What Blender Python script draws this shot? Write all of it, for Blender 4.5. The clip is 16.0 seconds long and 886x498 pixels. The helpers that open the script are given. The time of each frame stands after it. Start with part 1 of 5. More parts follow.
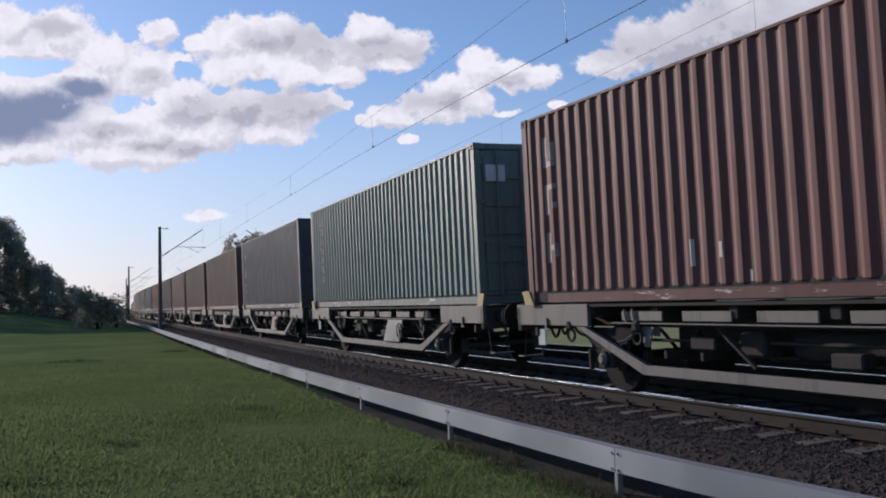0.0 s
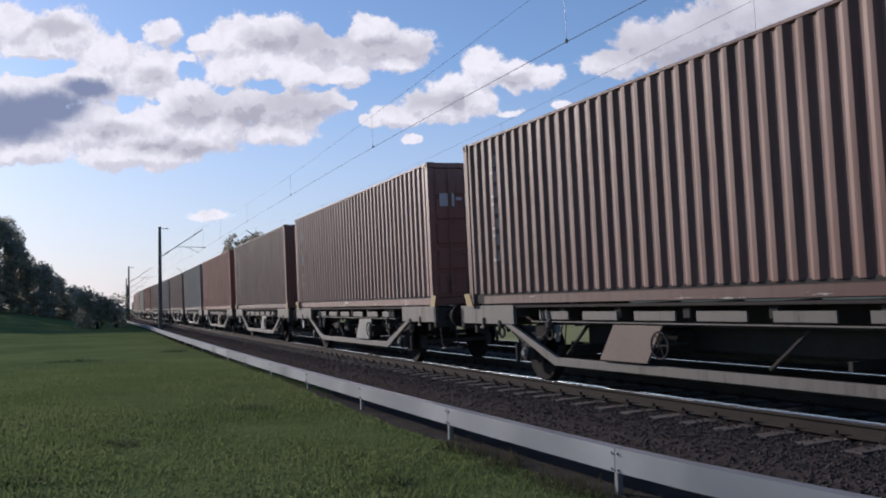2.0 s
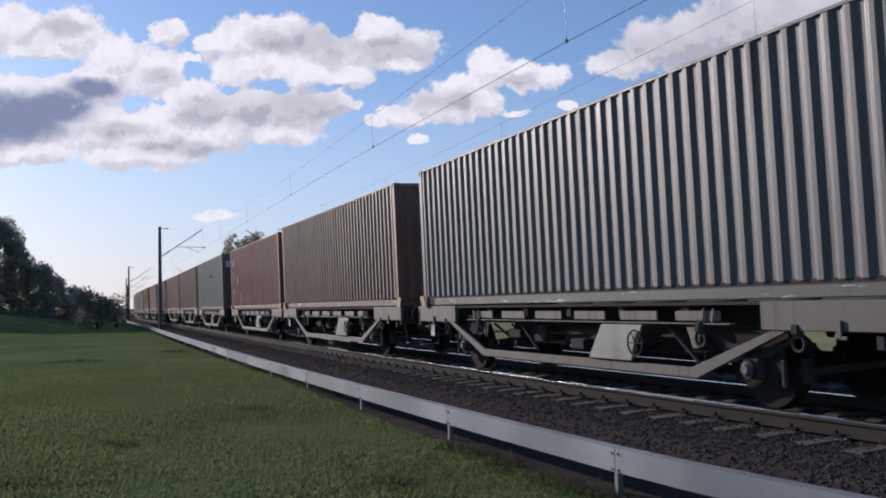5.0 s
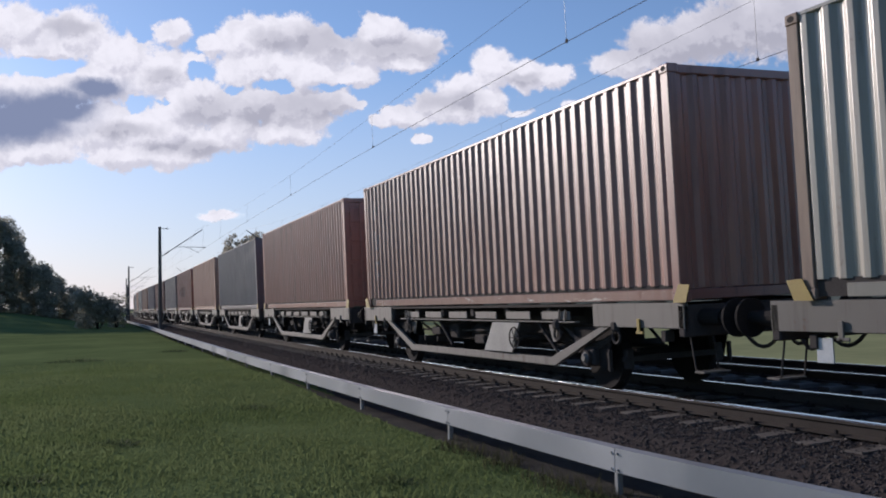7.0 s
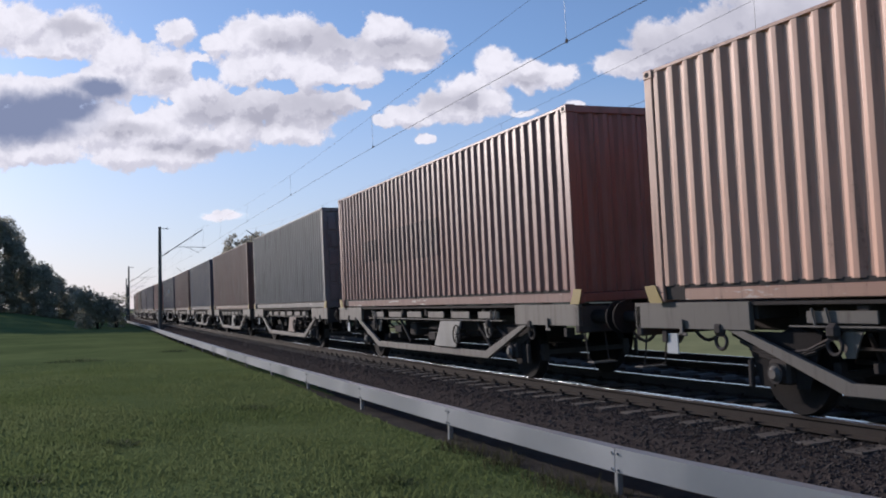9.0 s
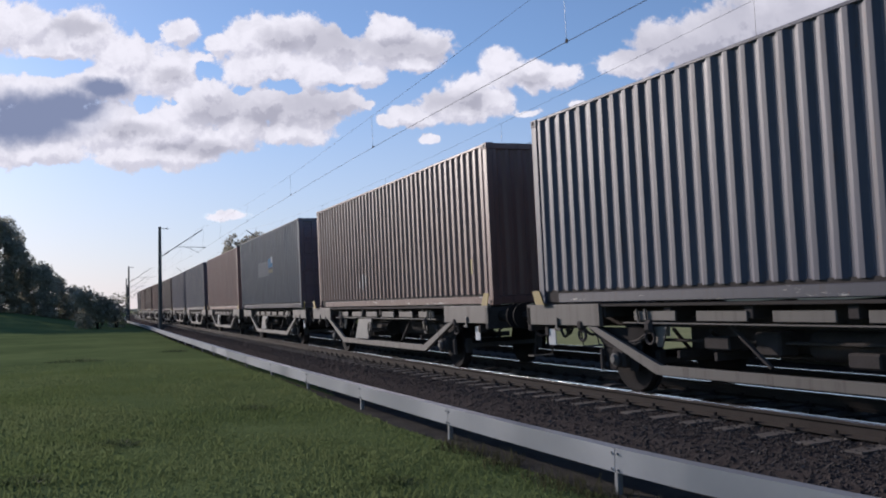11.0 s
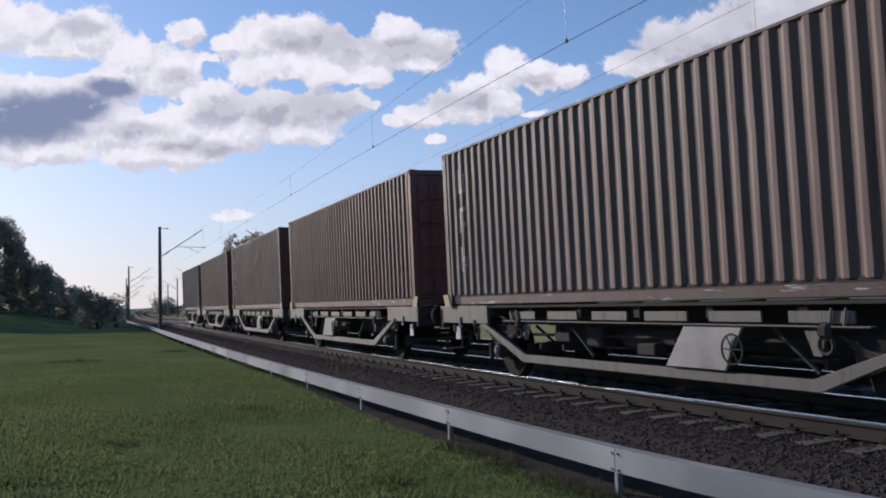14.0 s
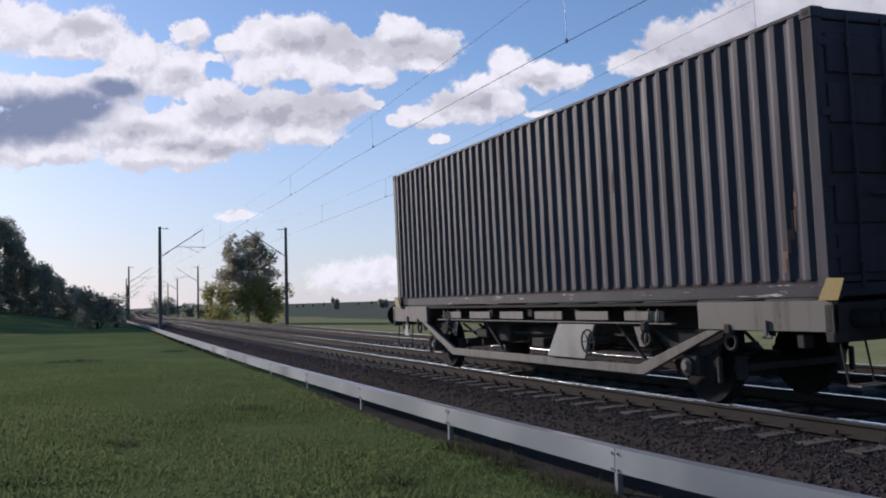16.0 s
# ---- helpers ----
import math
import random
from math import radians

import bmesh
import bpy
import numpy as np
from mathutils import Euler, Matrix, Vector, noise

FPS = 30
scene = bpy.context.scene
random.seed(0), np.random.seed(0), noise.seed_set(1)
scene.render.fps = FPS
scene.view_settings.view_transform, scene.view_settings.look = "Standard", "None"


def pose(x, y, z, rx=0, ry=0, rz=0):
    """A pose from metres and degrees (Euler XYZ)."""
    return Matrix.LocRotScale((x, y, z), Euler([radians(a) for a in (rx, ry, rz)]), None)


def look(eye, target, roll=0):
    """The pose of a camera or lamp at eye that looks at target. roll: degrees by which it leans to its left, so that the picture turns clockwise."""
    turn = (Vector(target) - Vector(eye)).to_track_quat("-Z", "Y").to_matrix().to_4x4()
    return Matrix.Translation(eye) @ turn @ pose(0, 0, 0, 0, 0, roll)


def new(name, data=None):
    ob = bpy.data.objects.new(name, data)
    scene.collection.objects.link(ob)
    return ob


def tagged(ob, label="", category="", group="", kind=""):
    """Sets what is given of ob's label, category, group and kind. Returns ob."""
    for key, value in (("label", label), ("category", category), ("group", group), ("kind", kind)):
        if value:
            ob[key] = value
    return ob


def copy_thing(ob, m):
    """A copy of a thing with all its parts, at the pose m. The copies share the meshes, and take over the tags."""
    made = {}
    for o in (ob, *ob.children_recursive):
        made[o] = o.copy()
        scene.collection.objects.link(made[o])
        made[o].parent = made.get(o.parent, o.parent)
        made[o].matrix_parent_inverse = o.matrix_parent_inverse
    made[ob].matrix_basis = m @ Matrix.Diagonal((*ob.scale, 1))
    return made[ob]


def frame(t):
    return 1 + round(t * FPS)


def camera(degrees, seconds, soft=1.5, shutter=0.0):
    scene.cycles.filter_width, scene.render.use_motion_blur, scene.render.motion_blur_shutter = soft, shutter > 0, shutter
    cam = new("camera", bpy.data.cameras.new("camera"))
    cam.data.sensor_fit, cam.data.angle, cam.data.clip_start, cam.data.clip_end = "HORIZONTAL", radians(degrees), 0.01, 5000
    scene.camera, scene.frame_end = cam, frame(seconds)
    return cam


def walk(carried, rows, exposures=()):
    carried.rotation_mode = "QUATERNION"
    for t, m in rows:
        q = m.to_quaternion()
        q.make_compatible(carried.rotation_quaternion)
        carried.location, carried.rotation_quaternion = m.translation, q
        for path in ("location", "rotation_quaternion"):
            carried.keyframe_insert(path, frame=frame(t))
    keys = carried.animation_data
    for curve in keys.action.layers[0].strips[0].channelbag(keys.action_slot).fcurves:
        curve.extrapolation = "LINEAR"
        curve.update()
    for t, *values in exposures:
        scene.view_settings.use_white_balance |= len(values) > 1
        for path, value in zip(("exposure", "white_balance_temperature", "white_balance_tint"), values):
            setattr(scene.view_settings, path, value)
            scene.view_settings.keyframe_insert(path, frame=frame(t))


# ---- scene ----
CLIP = 16.0
EYE = (0.0, 0.0, 1.271)
YAW, PITCH, ROLL = 0.3819, 0.0594, -1.439
LENS = 52.28
AIM = (math.sin(YAW) * math.cos(PITCH), math.cos(YAW) * math.cos(PITCH), math.sin(PITCH))
CAM_POSE = look(EYE, (EYE[0] + AIM[0], EYE[1] + AIM[1], EYE[2] + AIM[2]), ROLL)
cam = camera(LENS, CLIP, soft=1.9)
walk(cam, [(0.0, CAM_POSE), (CLIP, CAM_POSE)], [(0.0, 0.0, 6020, 17), (CLIP, 0.0, 6020, 17)])

# ---- world and sun ----
SUN_AZ, SUN_EL = radians(-22), radians(16)      # azimuth from +y towards +x
world = bpy.data.worlds.new("sky")
scene.world = world
world.use_nodes = True
wn = world.node_tree.nodes
wl = world.node_tree.links
sky = wn.new("ShaderNodeTexSky")
sky.sky_type = 'NISHITA'
sky.sun_disc = False
sky.sun_elevation = SUN_EL
sky.sun_rotation = SUN_AZ
sky.air_density, sky.dust_density, sky.ozone_density = 1.0, 0.3, 4.0
wl.new(sky.outputs[0], wn["Background"].inputs[0])
wn["Background"].inputs[1].default_value = 0.122
sun_data = bpy.data.lights.new("sun", 'SUN')
sun_data.energy = 4.2
sun_data.angle = radians(2.0)
sun_data.color = (1.0, 0.88, 0.74)
sun = new("sun", sun_data)
sun.matrix_world = look((math.sin(SUN_AZ) * math.cos(SUN_EL) * 100, math.cos(SUN_AZ) * math.cos(SUN_EL) * 100, math.sin(SUN_EL) * 100), (0, 0, 0))

# ---- the line of the railway: metres along (y) and the track's middle (x) ----
KNOT = np.array([0.0, 10, 20, 45, 80, 145, 217, 290, 363, 450])
MID = np.array([8.347, 7.874, 7.754, 8.030, 8.658, 9.429, 12.340, 16.144, 19.209, 22.948])
SLOPE = np.gradient(MID, KNOT)
CANT = -1.38          # degrees by which the near track leans


def mid(s):
    """The near track's middle at s metres along."""
    if s <= KNOT[0]:
        return MID[0] + SLOPE[0] * (s - KNOT[0])
    if s >= KNOT[-1]:
        return MID[-1] + SLOPE[-1] * (s - KNOT[-1])
    i = int(np.searchsorted(KNOT, s)) - 1
    h = KNOT[i + 1] - KNOT[i]
    t = (s - KNOT[i]) / h
    return ((2 * t ** 3 - 3 * t * t + 1) * MID[i] + (t ** 3 - 2 * t * t + t) * h * SLOPE[i]
            + (3 * t * t - 2 * t ** 3) * MID[i + 1] + (t ** 3 - t * t) * h * SLOPE[i + 1])


def turn(s):
    """The heading of the line at s, degrees about z."""
    return -math.degrees(math.atan2(mid(s + 0.5) - mid(s - 0.5), 1.0))


def stations(a, b):
    """Stations from a to b, close together near the camera."""
    out, s = [], a
    while s < b:
        out.append(s)
        s += 1.0 if -15 < s < 60 else (4.0 if -60 < s < 250 else 12.0)
    return out + [b]


# ---- materials ----
def nodes_of(name):
    m = bpy.data.materials.new(name)
    m.use_nodes = True
    nt = m.node_tree
    return m, nt, nt.nodes, nt.links, nt.nodes["Principled BSDF"]


def noise_node(nt, vec, scale, detail=4.0, rough=0.55):
    n = nt.nodes.new("ShaderNodeTexNoise")
    n.inputs["Scale"].default_value = scale
    n.inputs["Detail"].default_value = detail
    n.inputs["Roughness"].default_value = rough
    nt.links.new(vec, n.inputs["Vector"])
    return n.outputs["Fac"]


def ramp(nt, fac, stops):
    r = nt.nodes.new("ShaderNodeValToRGB")
    el = r.color_ramp.elements
    while len(el) < len(stops):
        el.new(0.5)
    for e, (p, c) in zip(el, stops):
        e.position = p
        e.color = (*c, 1) if len(c) == 3 else c
    nt.links.new(fac, r.inputs[0])
    return r.outputs[0]


def mix(nt, a, b, fac, kind='MIX'):
    """Mix two colours, each a socket or a colour, by a socket or a number."""
    m = nt.nodes.new("ShaderNodeMix")
    m.data_type = 'RGBA'
    m.blend_type = kind
    for v, sock in ((fac, m.inputs[0]), (a, m.inputs[6]), (b, m.inputs[7])):
        if isinstance(v, (int, float)):
            sock.default_value = v
        elif isinstance(v, tuple):
            sock.default_value = (*v, 1)
        else:
            nt.links.new(v, sock)
    return m.outputs[2]


def sums(nt, kind, a, b):
    m = nt.nodes.new("ShaderNodeMath")
    m.operation = kind
    for v, sock in ((a, m.inputs[0]), (b, m.inputs[1])):
        if isinstance(v, (int, float)):
            sock.default_value = v
        else:
            nt.links.new(v, sock)
    return m.outputs[0]


def span(nt, v, a, b, c=0.0, d=1.0):
    m = nt.nodes.new("ShaderNodeMapRange")
    m.inputs[1].default_value, m.inputs[2].default_value = a, b
    m.inputs[3].default_value, m.inputs[4].default_value = c, d
    nt.links.new(v, m.inputs[0])
    return m.outputs[0]


def ease(nt, v, a, b, c=0.0, d=1.0):
    """Like span, with a soft start and end."""
    o = span(nt, v, a, b, c, d)
    o.node.interpolation_type = 'SMOOTHSTEP'
    return o


def relief(nt, fac, bsdf, strength, distance):
    b = nt.nodes.new("ShaderNodeBump")
    b.inputs["Strength"].default_value = strength
    b.inputs["Distance"].default_value = distance
    nt.links.new(fac, b.inputs["Height"])
    nt.links.new(b.outputs[0], bsdf.inputs["Normal"])


def spot(nt, sizes=(1, 1, 1), kind="Object"):
    t = nt.nodes.new("ShaderNodeTexCoord")
    mp = nt.nodes.new("ShaderNodeMapping")
    mp.inputs["Scale"].default_value = sizes
    nt.links.new(t.outputs[kind], mp.inputs[0])
    return mp.outputs[0]


def plain(name, dark, light, rough=0.7, metal=0.0, coarse=1.5, fine=30.0, bump=0.3, depth=0.004, world_space=False, shine=0.5):
    """A surface whose colour wanders between two tones at two sizes."""
    m, nt, nd, ln, b = nodes_of(name)
    if world_space:
        g = nd.new("ShaderNodeNewGeometry")
        vec = g.outputs["Position"]
    else:
        vec = spot(nt)
    a, f = noise_node(nt, vec, coarse, 5), noise_node(nt, vec, fine, 4, 0.7)
    fac = span(nt, sums(nt, 'ADD', sums(nt, 'MULTIPLY', a, 0.6), sums(nt, 'MULTIPLY', f, 0.4)), 0.3, 0.7)
    ln.new(mix(nt, dark, light, fac), b.inputs["Base Color"])
    ln.new(span(nt, a, 0.3, 0.7, max(rough - 0.12, 0.05), min(rough + 0.1, 1)), b.inputs["Roughness"])
    b.inputs["Metallic"].default_value = metal
    b.inputs["Specular IOR Level"].default_value = shine
    if bump:
        relief(nt, f, b, bump, depth)
    return m


def painted_steel(name, streaks=0.5, rust=0.35, scuffs=0.0):
    """Weathered container paint in the object's own colour."""
    m, nt, nd, ln, b = nodes_of(name)
    info = nd.new("ShaderNodeObjectInfo")
    shift = nd.new("ShaderNodeVectorMath")
    shift.operation = 'ADD'
    t = nd.new("ShaderNodeTexCoord")
    off = nd.new("ShaderNodeCombineXYZ")
    ln.new(sums(nt, 'MULTIPLY', info.outputs["Random"], 57.0), off.inputs[1])
    ln.new(t.outputs["Object"], shift.inputs[0])
    ln.new(off.outputs[0], shift.inputs[1])
    vec = shift.outputs[0]
    run = nd.new("ShaderNodeMapping")
    run.inputs["Scale"].default_value = (3.0, 3.0, 0.25)
    ln.new(vec, run.inputs[0])
    big, fine = noise_node(nt, vec, 0.7, 5), noise_node(nt, vec, 18, 5, 0.7)
    runs = noise_node(nt, run.outputs[0], 2.2, 5, 0.65)
    base = mix(nt, info.outputs["Color"], (0.30, 0.28, 0.26), span(nt, big, 0.42, 0.75, 0.0, 0.09))
    base = mix(nt, base, (0.045, 0.035, 0.03), span(nt, runs, 0.52, 0.72, 0.0, streaks))
    base = mix(nt, base, (0.10, 0.035, 0.018), span(nt, sums(nt, 'MULTIPLY', fine, runs), 0.34, 0.40, 0.0, rust))
    if scuffs:
        drag = nd.new("ShaderNodeMapping")
        drag.inputs["Scale"].default_value = (1.0, 0.35, 3.0)
        ln.new(vec, drag.inputs[0])
        scrape = noise_node(nt, drag.outputs[0], 4.0, 6, 0.7)
        base = mix(nt, base, (0.55, 0.53, 0.49), span(nt, scrape, 0.60, 0.66, 0.0, scuffs))
    ln.new(base, b.inputs["Base Color"])
    ln.new(sums(nt, 'ADD', span(nt, runs, 0.3, 0.7, 0.27, 0.44), span(nt, info.outputs["Alpha"], 0.0, 1.0, 0.36, 0.0)), b.inputs["Roughness"])
    ln.new(span(nt, info.outputs["Alpha"], 0.0, 1.0, 0.12, 0.75), b.inputs["Specular IOR Level"])
    both = sums(nt, 'ADD', sums(nt, 'MULTIPLY', fine, 0.3), big)
    relief(nt, both, b, 0.25, 0.012)
    return m


M_BOX = painted_steel("container_paint")
M_SCUFF = painted_steel("scraped_container_paint", 0.35, 0.5, 0.8)
M_FRAME = painted_steel("wagon_paint", 0.45, 0.5)
# Grime on the running gear; also the painted shade of gaps and holes.
M_DARK = plain("grime_and_gap_shade", (0.048, 0.042, 0.040), (0.085, 0.075, 0.071), 0.9, 0.0, 3, 40, shine=0.08)
M_WHEEL = plain("wheel_steel", (0.018, 0.016, 0.016), (0.034, 0.030, 0.029), 0.9, 0.0, 4, 40, shine=0.1)
M_RAILTOP = plain("polished_rail_head", (0.90, 0.90, 0.89), (0.95, 0.95, 0.94), 0.09, 1.0, 2, 60, 0.0)
M_RAIL = plain("rusty_rail", (0.040, 0.033, 0.029), (0.070, 0.059, 0.052), 0.95, 0.0, 2, 50, shine=0.08)
M_SLEEPER = plain("sleeper_concrete", (0.10, 0.088, 0.079), (0.17, 0.15, 0.135), 0.95, 0, 3, 60, 0.5, world_space=True, shine=0.08)
M_BALLAST = plain("ballast_ground", (0.054, 0.045, 0.042), (0.072, 0.061, 0.056), 0.95, 0, 3.0, 22, 0.8, 0.03, world_space=True, shine=0.0)
M_ZINC = plain("galvanised_sheet", (0.32, 0.335, 0.365), (0.355, 0.37, 0.40), 0.42, 0.4, 0.6, 9, 0.08, 0.004, world_space=True)
M_POST = plain("galvanised_post", (0.17, 0.175, 0.18), (0.28, 0.285, 0.29), 0.65, 0.2, 2, 30)
M_MAST = plain("mast_concrete", (0.06, 0.058, 0.055), (0.12, 0.115, 0.11), 0.85, 0, 1.5, 30)
M_WIRE = plain("copper_wire", (0.05, 0.05, 0.05), (0.1, 0.09, 0.085), 0.5, 0.5, 1, 5, 0)
M_INSUL = plain("insulator_glaze", (0.10, 0.05, 0.03), (0.18, 0.09, 0.06), 0.3)
M_YELLOW = plain("yellow_paint", (0.24, 0.165, 0.035), (0.37, 0.26, 0.055), 0.6)
M_WHITE = plain("white_lettering", (0.40, 0.36, 0.34), (0.60, 0.56, 0.54), 0.6)
M_WORN = plain("worn_lettering", (0.18, 0.10, 0.09), (0.42, 0.34, 0.31), 0.6, 0, 6, 40)
M_LABEL = plain("pale_sticker", (0.4, 0.42, 0.44), (0.6, 0.62, 0.64), 0.5)
M_SHIELD = plain("brake_shield_paint", (0.22, 0.21, 0.195), (0.38, 0.365, 0.34), 0.5, 0, 2, 20)
M_BARK = plain("bark", (0.03, 0.025, 0.02), (0.08, 0.065, 0.05), 0.9, 0, 2, 15, 0.8, 0.02)


# ---- mesh helpers ----
def mesh_from(name, verts, faces, mats, smooth=False, slots=None):
    me = bpy.data.meshes.new(name)
    me.from_pydata([tuple(v) for v in verts], [], [tuple(f) for f in faces])
    for m in mats if isinstance(mats, (list, tuple)) else [mats]:
        me.materials.append(m)
    if slots is not None:
        me.polygons.foreach_set("material_index", slots)
    if smooth:
        me.polygons.foreach_set("use_smooth", [True] * len(me.polygons))
    me.update()
    return me


def add_box(bm, x0, x1, y0, y1, z0, z1, bevel=0.0):
    r = bmesh.ops.create_cube(bm, size=1.0)
    vs = r["verts"]
    bmesh.ops.transform(bm, verts=vs, matrix=Matrix.Translation(((x0 + x1) / 2, (y0 + y1) / 2, (z0 + z1) / 2)) @ Matrix.Diagonal((abs(x1 - x0), abs(y1 - y0), abs(z1 - z0), 1)))
    if bevel:
        es = list({e for v in vs for e in v.link_edges})
        bmesh.ops.bevel(bm, geom=es, offset=bevel, segments=1, affect='EDGES')


def add_prism(bm, profile, x0, x1, bevel=0.0):
    """A plate: an outline in (y, z), drawn out from x0 to x1."""
    a = [bm.verts.new((x0, y, z)) for y, z in profile]
    b = [bm.verts.new((x1, y, z)) for y, z in profile]
    n = len(profile)
    fs = [bm.faces.new(a), bm.faces.new(b[::-1])]
    for i in range(n):
        fs.append(bm.faces.new((a[i], b[i], b[(i + 1) % n], a[(i + 1) % n])))
    bmesh.ops.recalc_face_normals(bm, faces=fs)
    if bevel:
        bmesh.ops.bevel(bm, geom=list({e for f in fs[:2] for e in f.edges}), offset=bevel, segments=1, affect='EDGES')


def add_rod(bm, p, q, r, n=8, r2=None):
    p, q = Vector(p), Vector(q)
    m = Matrix.Translation((p + q) / 2) @ (q - p).to_track_quat("Z", "Y").to_matrix().to_4x4()
    bmesh.ops.create_cone(bm, cap_ends=True, segments=n, radius1=r, radius2=r if r2 is None else r2, depth=(q - p).length, matrix=m)


def add_ring(bm, c, r, w, axis="x", n=18, k=6):
    """A torus of radius r and tube w round c."""
    rows = []
    for i in range(n):
        a = 2 * math.pi * i / n
        ring = []
        for j in range(k):
            b = 2 * math.pi * j / k
            rr = r + w * math.cos(b)
            ring.append(bm.verts.new((c[0] + w * math.sin(b), c[1] + rr * math.cos(a), c[2] + rr * math.sin(a))))
        rows.append(ring)
    for i in range(n):
        for j in range(k):
            bm.faces.new((rows[i][j], rows[(i + 1) % n][j], rows[(i + 1) % n][(j + 1) % k], rows[i][(j + 1) % k]))


def add_tube(bm, pts, r, n=5):
    """One continuous tube through the points."""
    rings = []
    for i, p in enumerate(pts):
        a, b = Vector(pts[max(i - 1, 0)]), Vector(pts[min(i + 1, len(pts) - 1)])
        q = (b - a).to_track_quat("Z", "Y").to_matrix()
        rings.append([bm.verts.new(Vector(p) + q @ Vector((r * math.cos(2 * math.pi * j / n), r * math.sin(2 * math.pi * j / n), 0))) for j in range(n)])
    for u, v in zip(rings, rings[1:]):
        for j in range(n):
            bm.faces.new((u[j], u[(j + 1) % n], v[(j + 1) % n], v[j]))
    bm.faces.new(rings[0][::-1])
    bm.faces.new(rings[-1])


def mesh_of(name, bm, material, smooth=False):
    me = bpy.data.meshes.new(name)
    bm.normal_update()
    bm.to_mesh(me)
    bm.free()
    me.materials.append(material)
    if smooth:
        me.polygons.foreach_set("use_smooth", [True] * len(me.polygons))
        me.set_sharp_from_angle(angle=radians(40))
    return me


def part(name, bm, material, parent, label="", smooth=False):
    """Link a bmesh, or a mesh, as one part under a thing or a part."""
    me = bm if isinstance(bm, bpy.types.Mesh) else mesh_of(name, bm, material, smooth)
    ob = new(name, me)
    ob.parent = parent
    return tagged(ob, label)


def sweep(profile, a, b, name, mats, slots=None, smooth=False, shift=None):
    """A closed outline in (offset, z), swept along the line from a to b, as a mesh in world places."""
    st = stations(a, b)
    n = len(profile)
    vs, fs, sl = [], [], []
    for s in st:
        x = mid(s) + (shift(s) if shift else 0.0)
        vs += [(x + o, s, z) for o, z in profile]
    for i in range(len(st) - 1):
        for j in range(n):
            k = (j + 1) % n
            fs.append((i * n + j, i * n + k, (i + 1) * n + k, (i + 1) * n + j))
            sl.append(slots[j] if slots else 0)
    fs.append(tuple(range(n)))
    fs.append(tuple((len(st) - 1) * n + j for j in reversed(range(n))))
    sl += [0, 0]
    return mesh_from(name, vs, fs, mats, smooth, sl)


# ---- ground ----
def smooth_step(a, b, v):
    t = min(max((v - a) / (b - a), 0.0), 1.0)
    return t * t * (3 - 2 * t)


def ground_z(x, y):
    """Height of the land, with the rails at zero."""
    o = x - mid(max(min(y, 500), -460))
    d = math.hypot(x, y)
    if o < -2.3:
        z = -0.63 + 0.23 * smooth_step(-4.0, -9.0, o)
        z += 0.16 * smooth_step(13, 24, y) * smooth_step(-2.9, -3.3, o) * smooth_step(-9.0, -4.0, o)
        z += 2.3 * smooth_step(55, 165, d) * smooth_step(-5, -20, o)
        z += 0.05 * noise.noise((x * 0.25, y * 0.25, 3.1)) * smooth_step(-4.2, -6, o)
    else:
        z = -0.85 + 0.15 * smooth_step(7, 9, o)
        z += 4.6 * smooth_step(90, 420, o + 0.28 * max(y, 0)) * smooth_step(8, 60, o)
    return z


def axis_steps(lo, hi, fine0, fine1):
    out, v = [], lo
    while v < hi:
        out.append(v)
        d = fine0 - v if v < fine0 else (v - fine1 if v > fine1 else 0)
        v += 1.2 + 0.12 * max(d, 0)
    return out + [hi]


def build_ground():
    xs, ys = axis_steps(-2400, 2400, -14, 30), axis_steps(-2400, 2400, -6, 60)
    vs = [(x, y, ground_z(x, y)) for y in ys for x in xs]
    n = len(xs)
    fs, sl = [], []
    for j in range(len(ys) - 1):
        for i in range(n - 1):
            fs.append((j * n + i, j * n + i + 1, (j + 1) * n + i + 1, (j + 1) * n + i))
            cx, cy = (xs[i] + xs[i + 1]) / 2, (ys[j] + ys[j + 1]) / 2
            o = cx - mid(max(min(cy, 500), -460))
            sl.append(0 if o < 8.4 else (1 if o < 28 else 2))
    me = mesh_from("ground", vs, fs, [M_GRASS, M_MEADOW, M_HAZE_CROP], True, sl)
    return tagged(new("ground", me), "flat green meadow and farm fields beside the railway", "ground", kind="structure")


def grass_material(name, dark, light, tip):
    m, nt, nd, ln, b = nodes_of(name)
    g = nd.new("ShaderNodeNewGeometry")
    vec = g.outputs["Position"]
    a, c, f = noise_node(nt, vec, 0.18, 4), noise_node(nt, vec, 1.1, 5, 0.6), noise_node(nt, vec, 14, 4, 0.7)
    base = mix(nt, dark, light, span(nt, sums(nt, 'ADD', sums(nt, 'MULTIPLY', a, 0.6), sums(nt, 'MULTIPLY', c, 0.4)), 0.38, 0.62))
    base = mix(nt, base, tip, span(nt, f, 0.5, 0.8, 0, 0.25))
    ln.new(base, b.inputs["Base Color"])
    b.inputs["Roughness"].default_value = 0.9
    b.inputs["Specular IOR Level"].default_value = 0.0
    relief(nt, f, b, 0.3, 0.03)
    return m


M_GRASS = grass_material("meadow_grass", (0.097, 0.129, 0.052), (0.155, 0.191, 0.075), (0.163, 0.198, 0.080))
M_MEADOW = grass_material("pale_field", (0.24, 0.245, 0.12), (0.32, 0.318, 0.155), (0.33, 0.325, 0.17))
# The far ridge's crop is lightened: distance haze is put into its colour.
M_HAZE_CROP = grass_material("haze_paled_crop", (0.125, 0.138, 0.108), (0.178, 0.192, 0.15), (0.19, 0.2, 0.155))
build_ground()

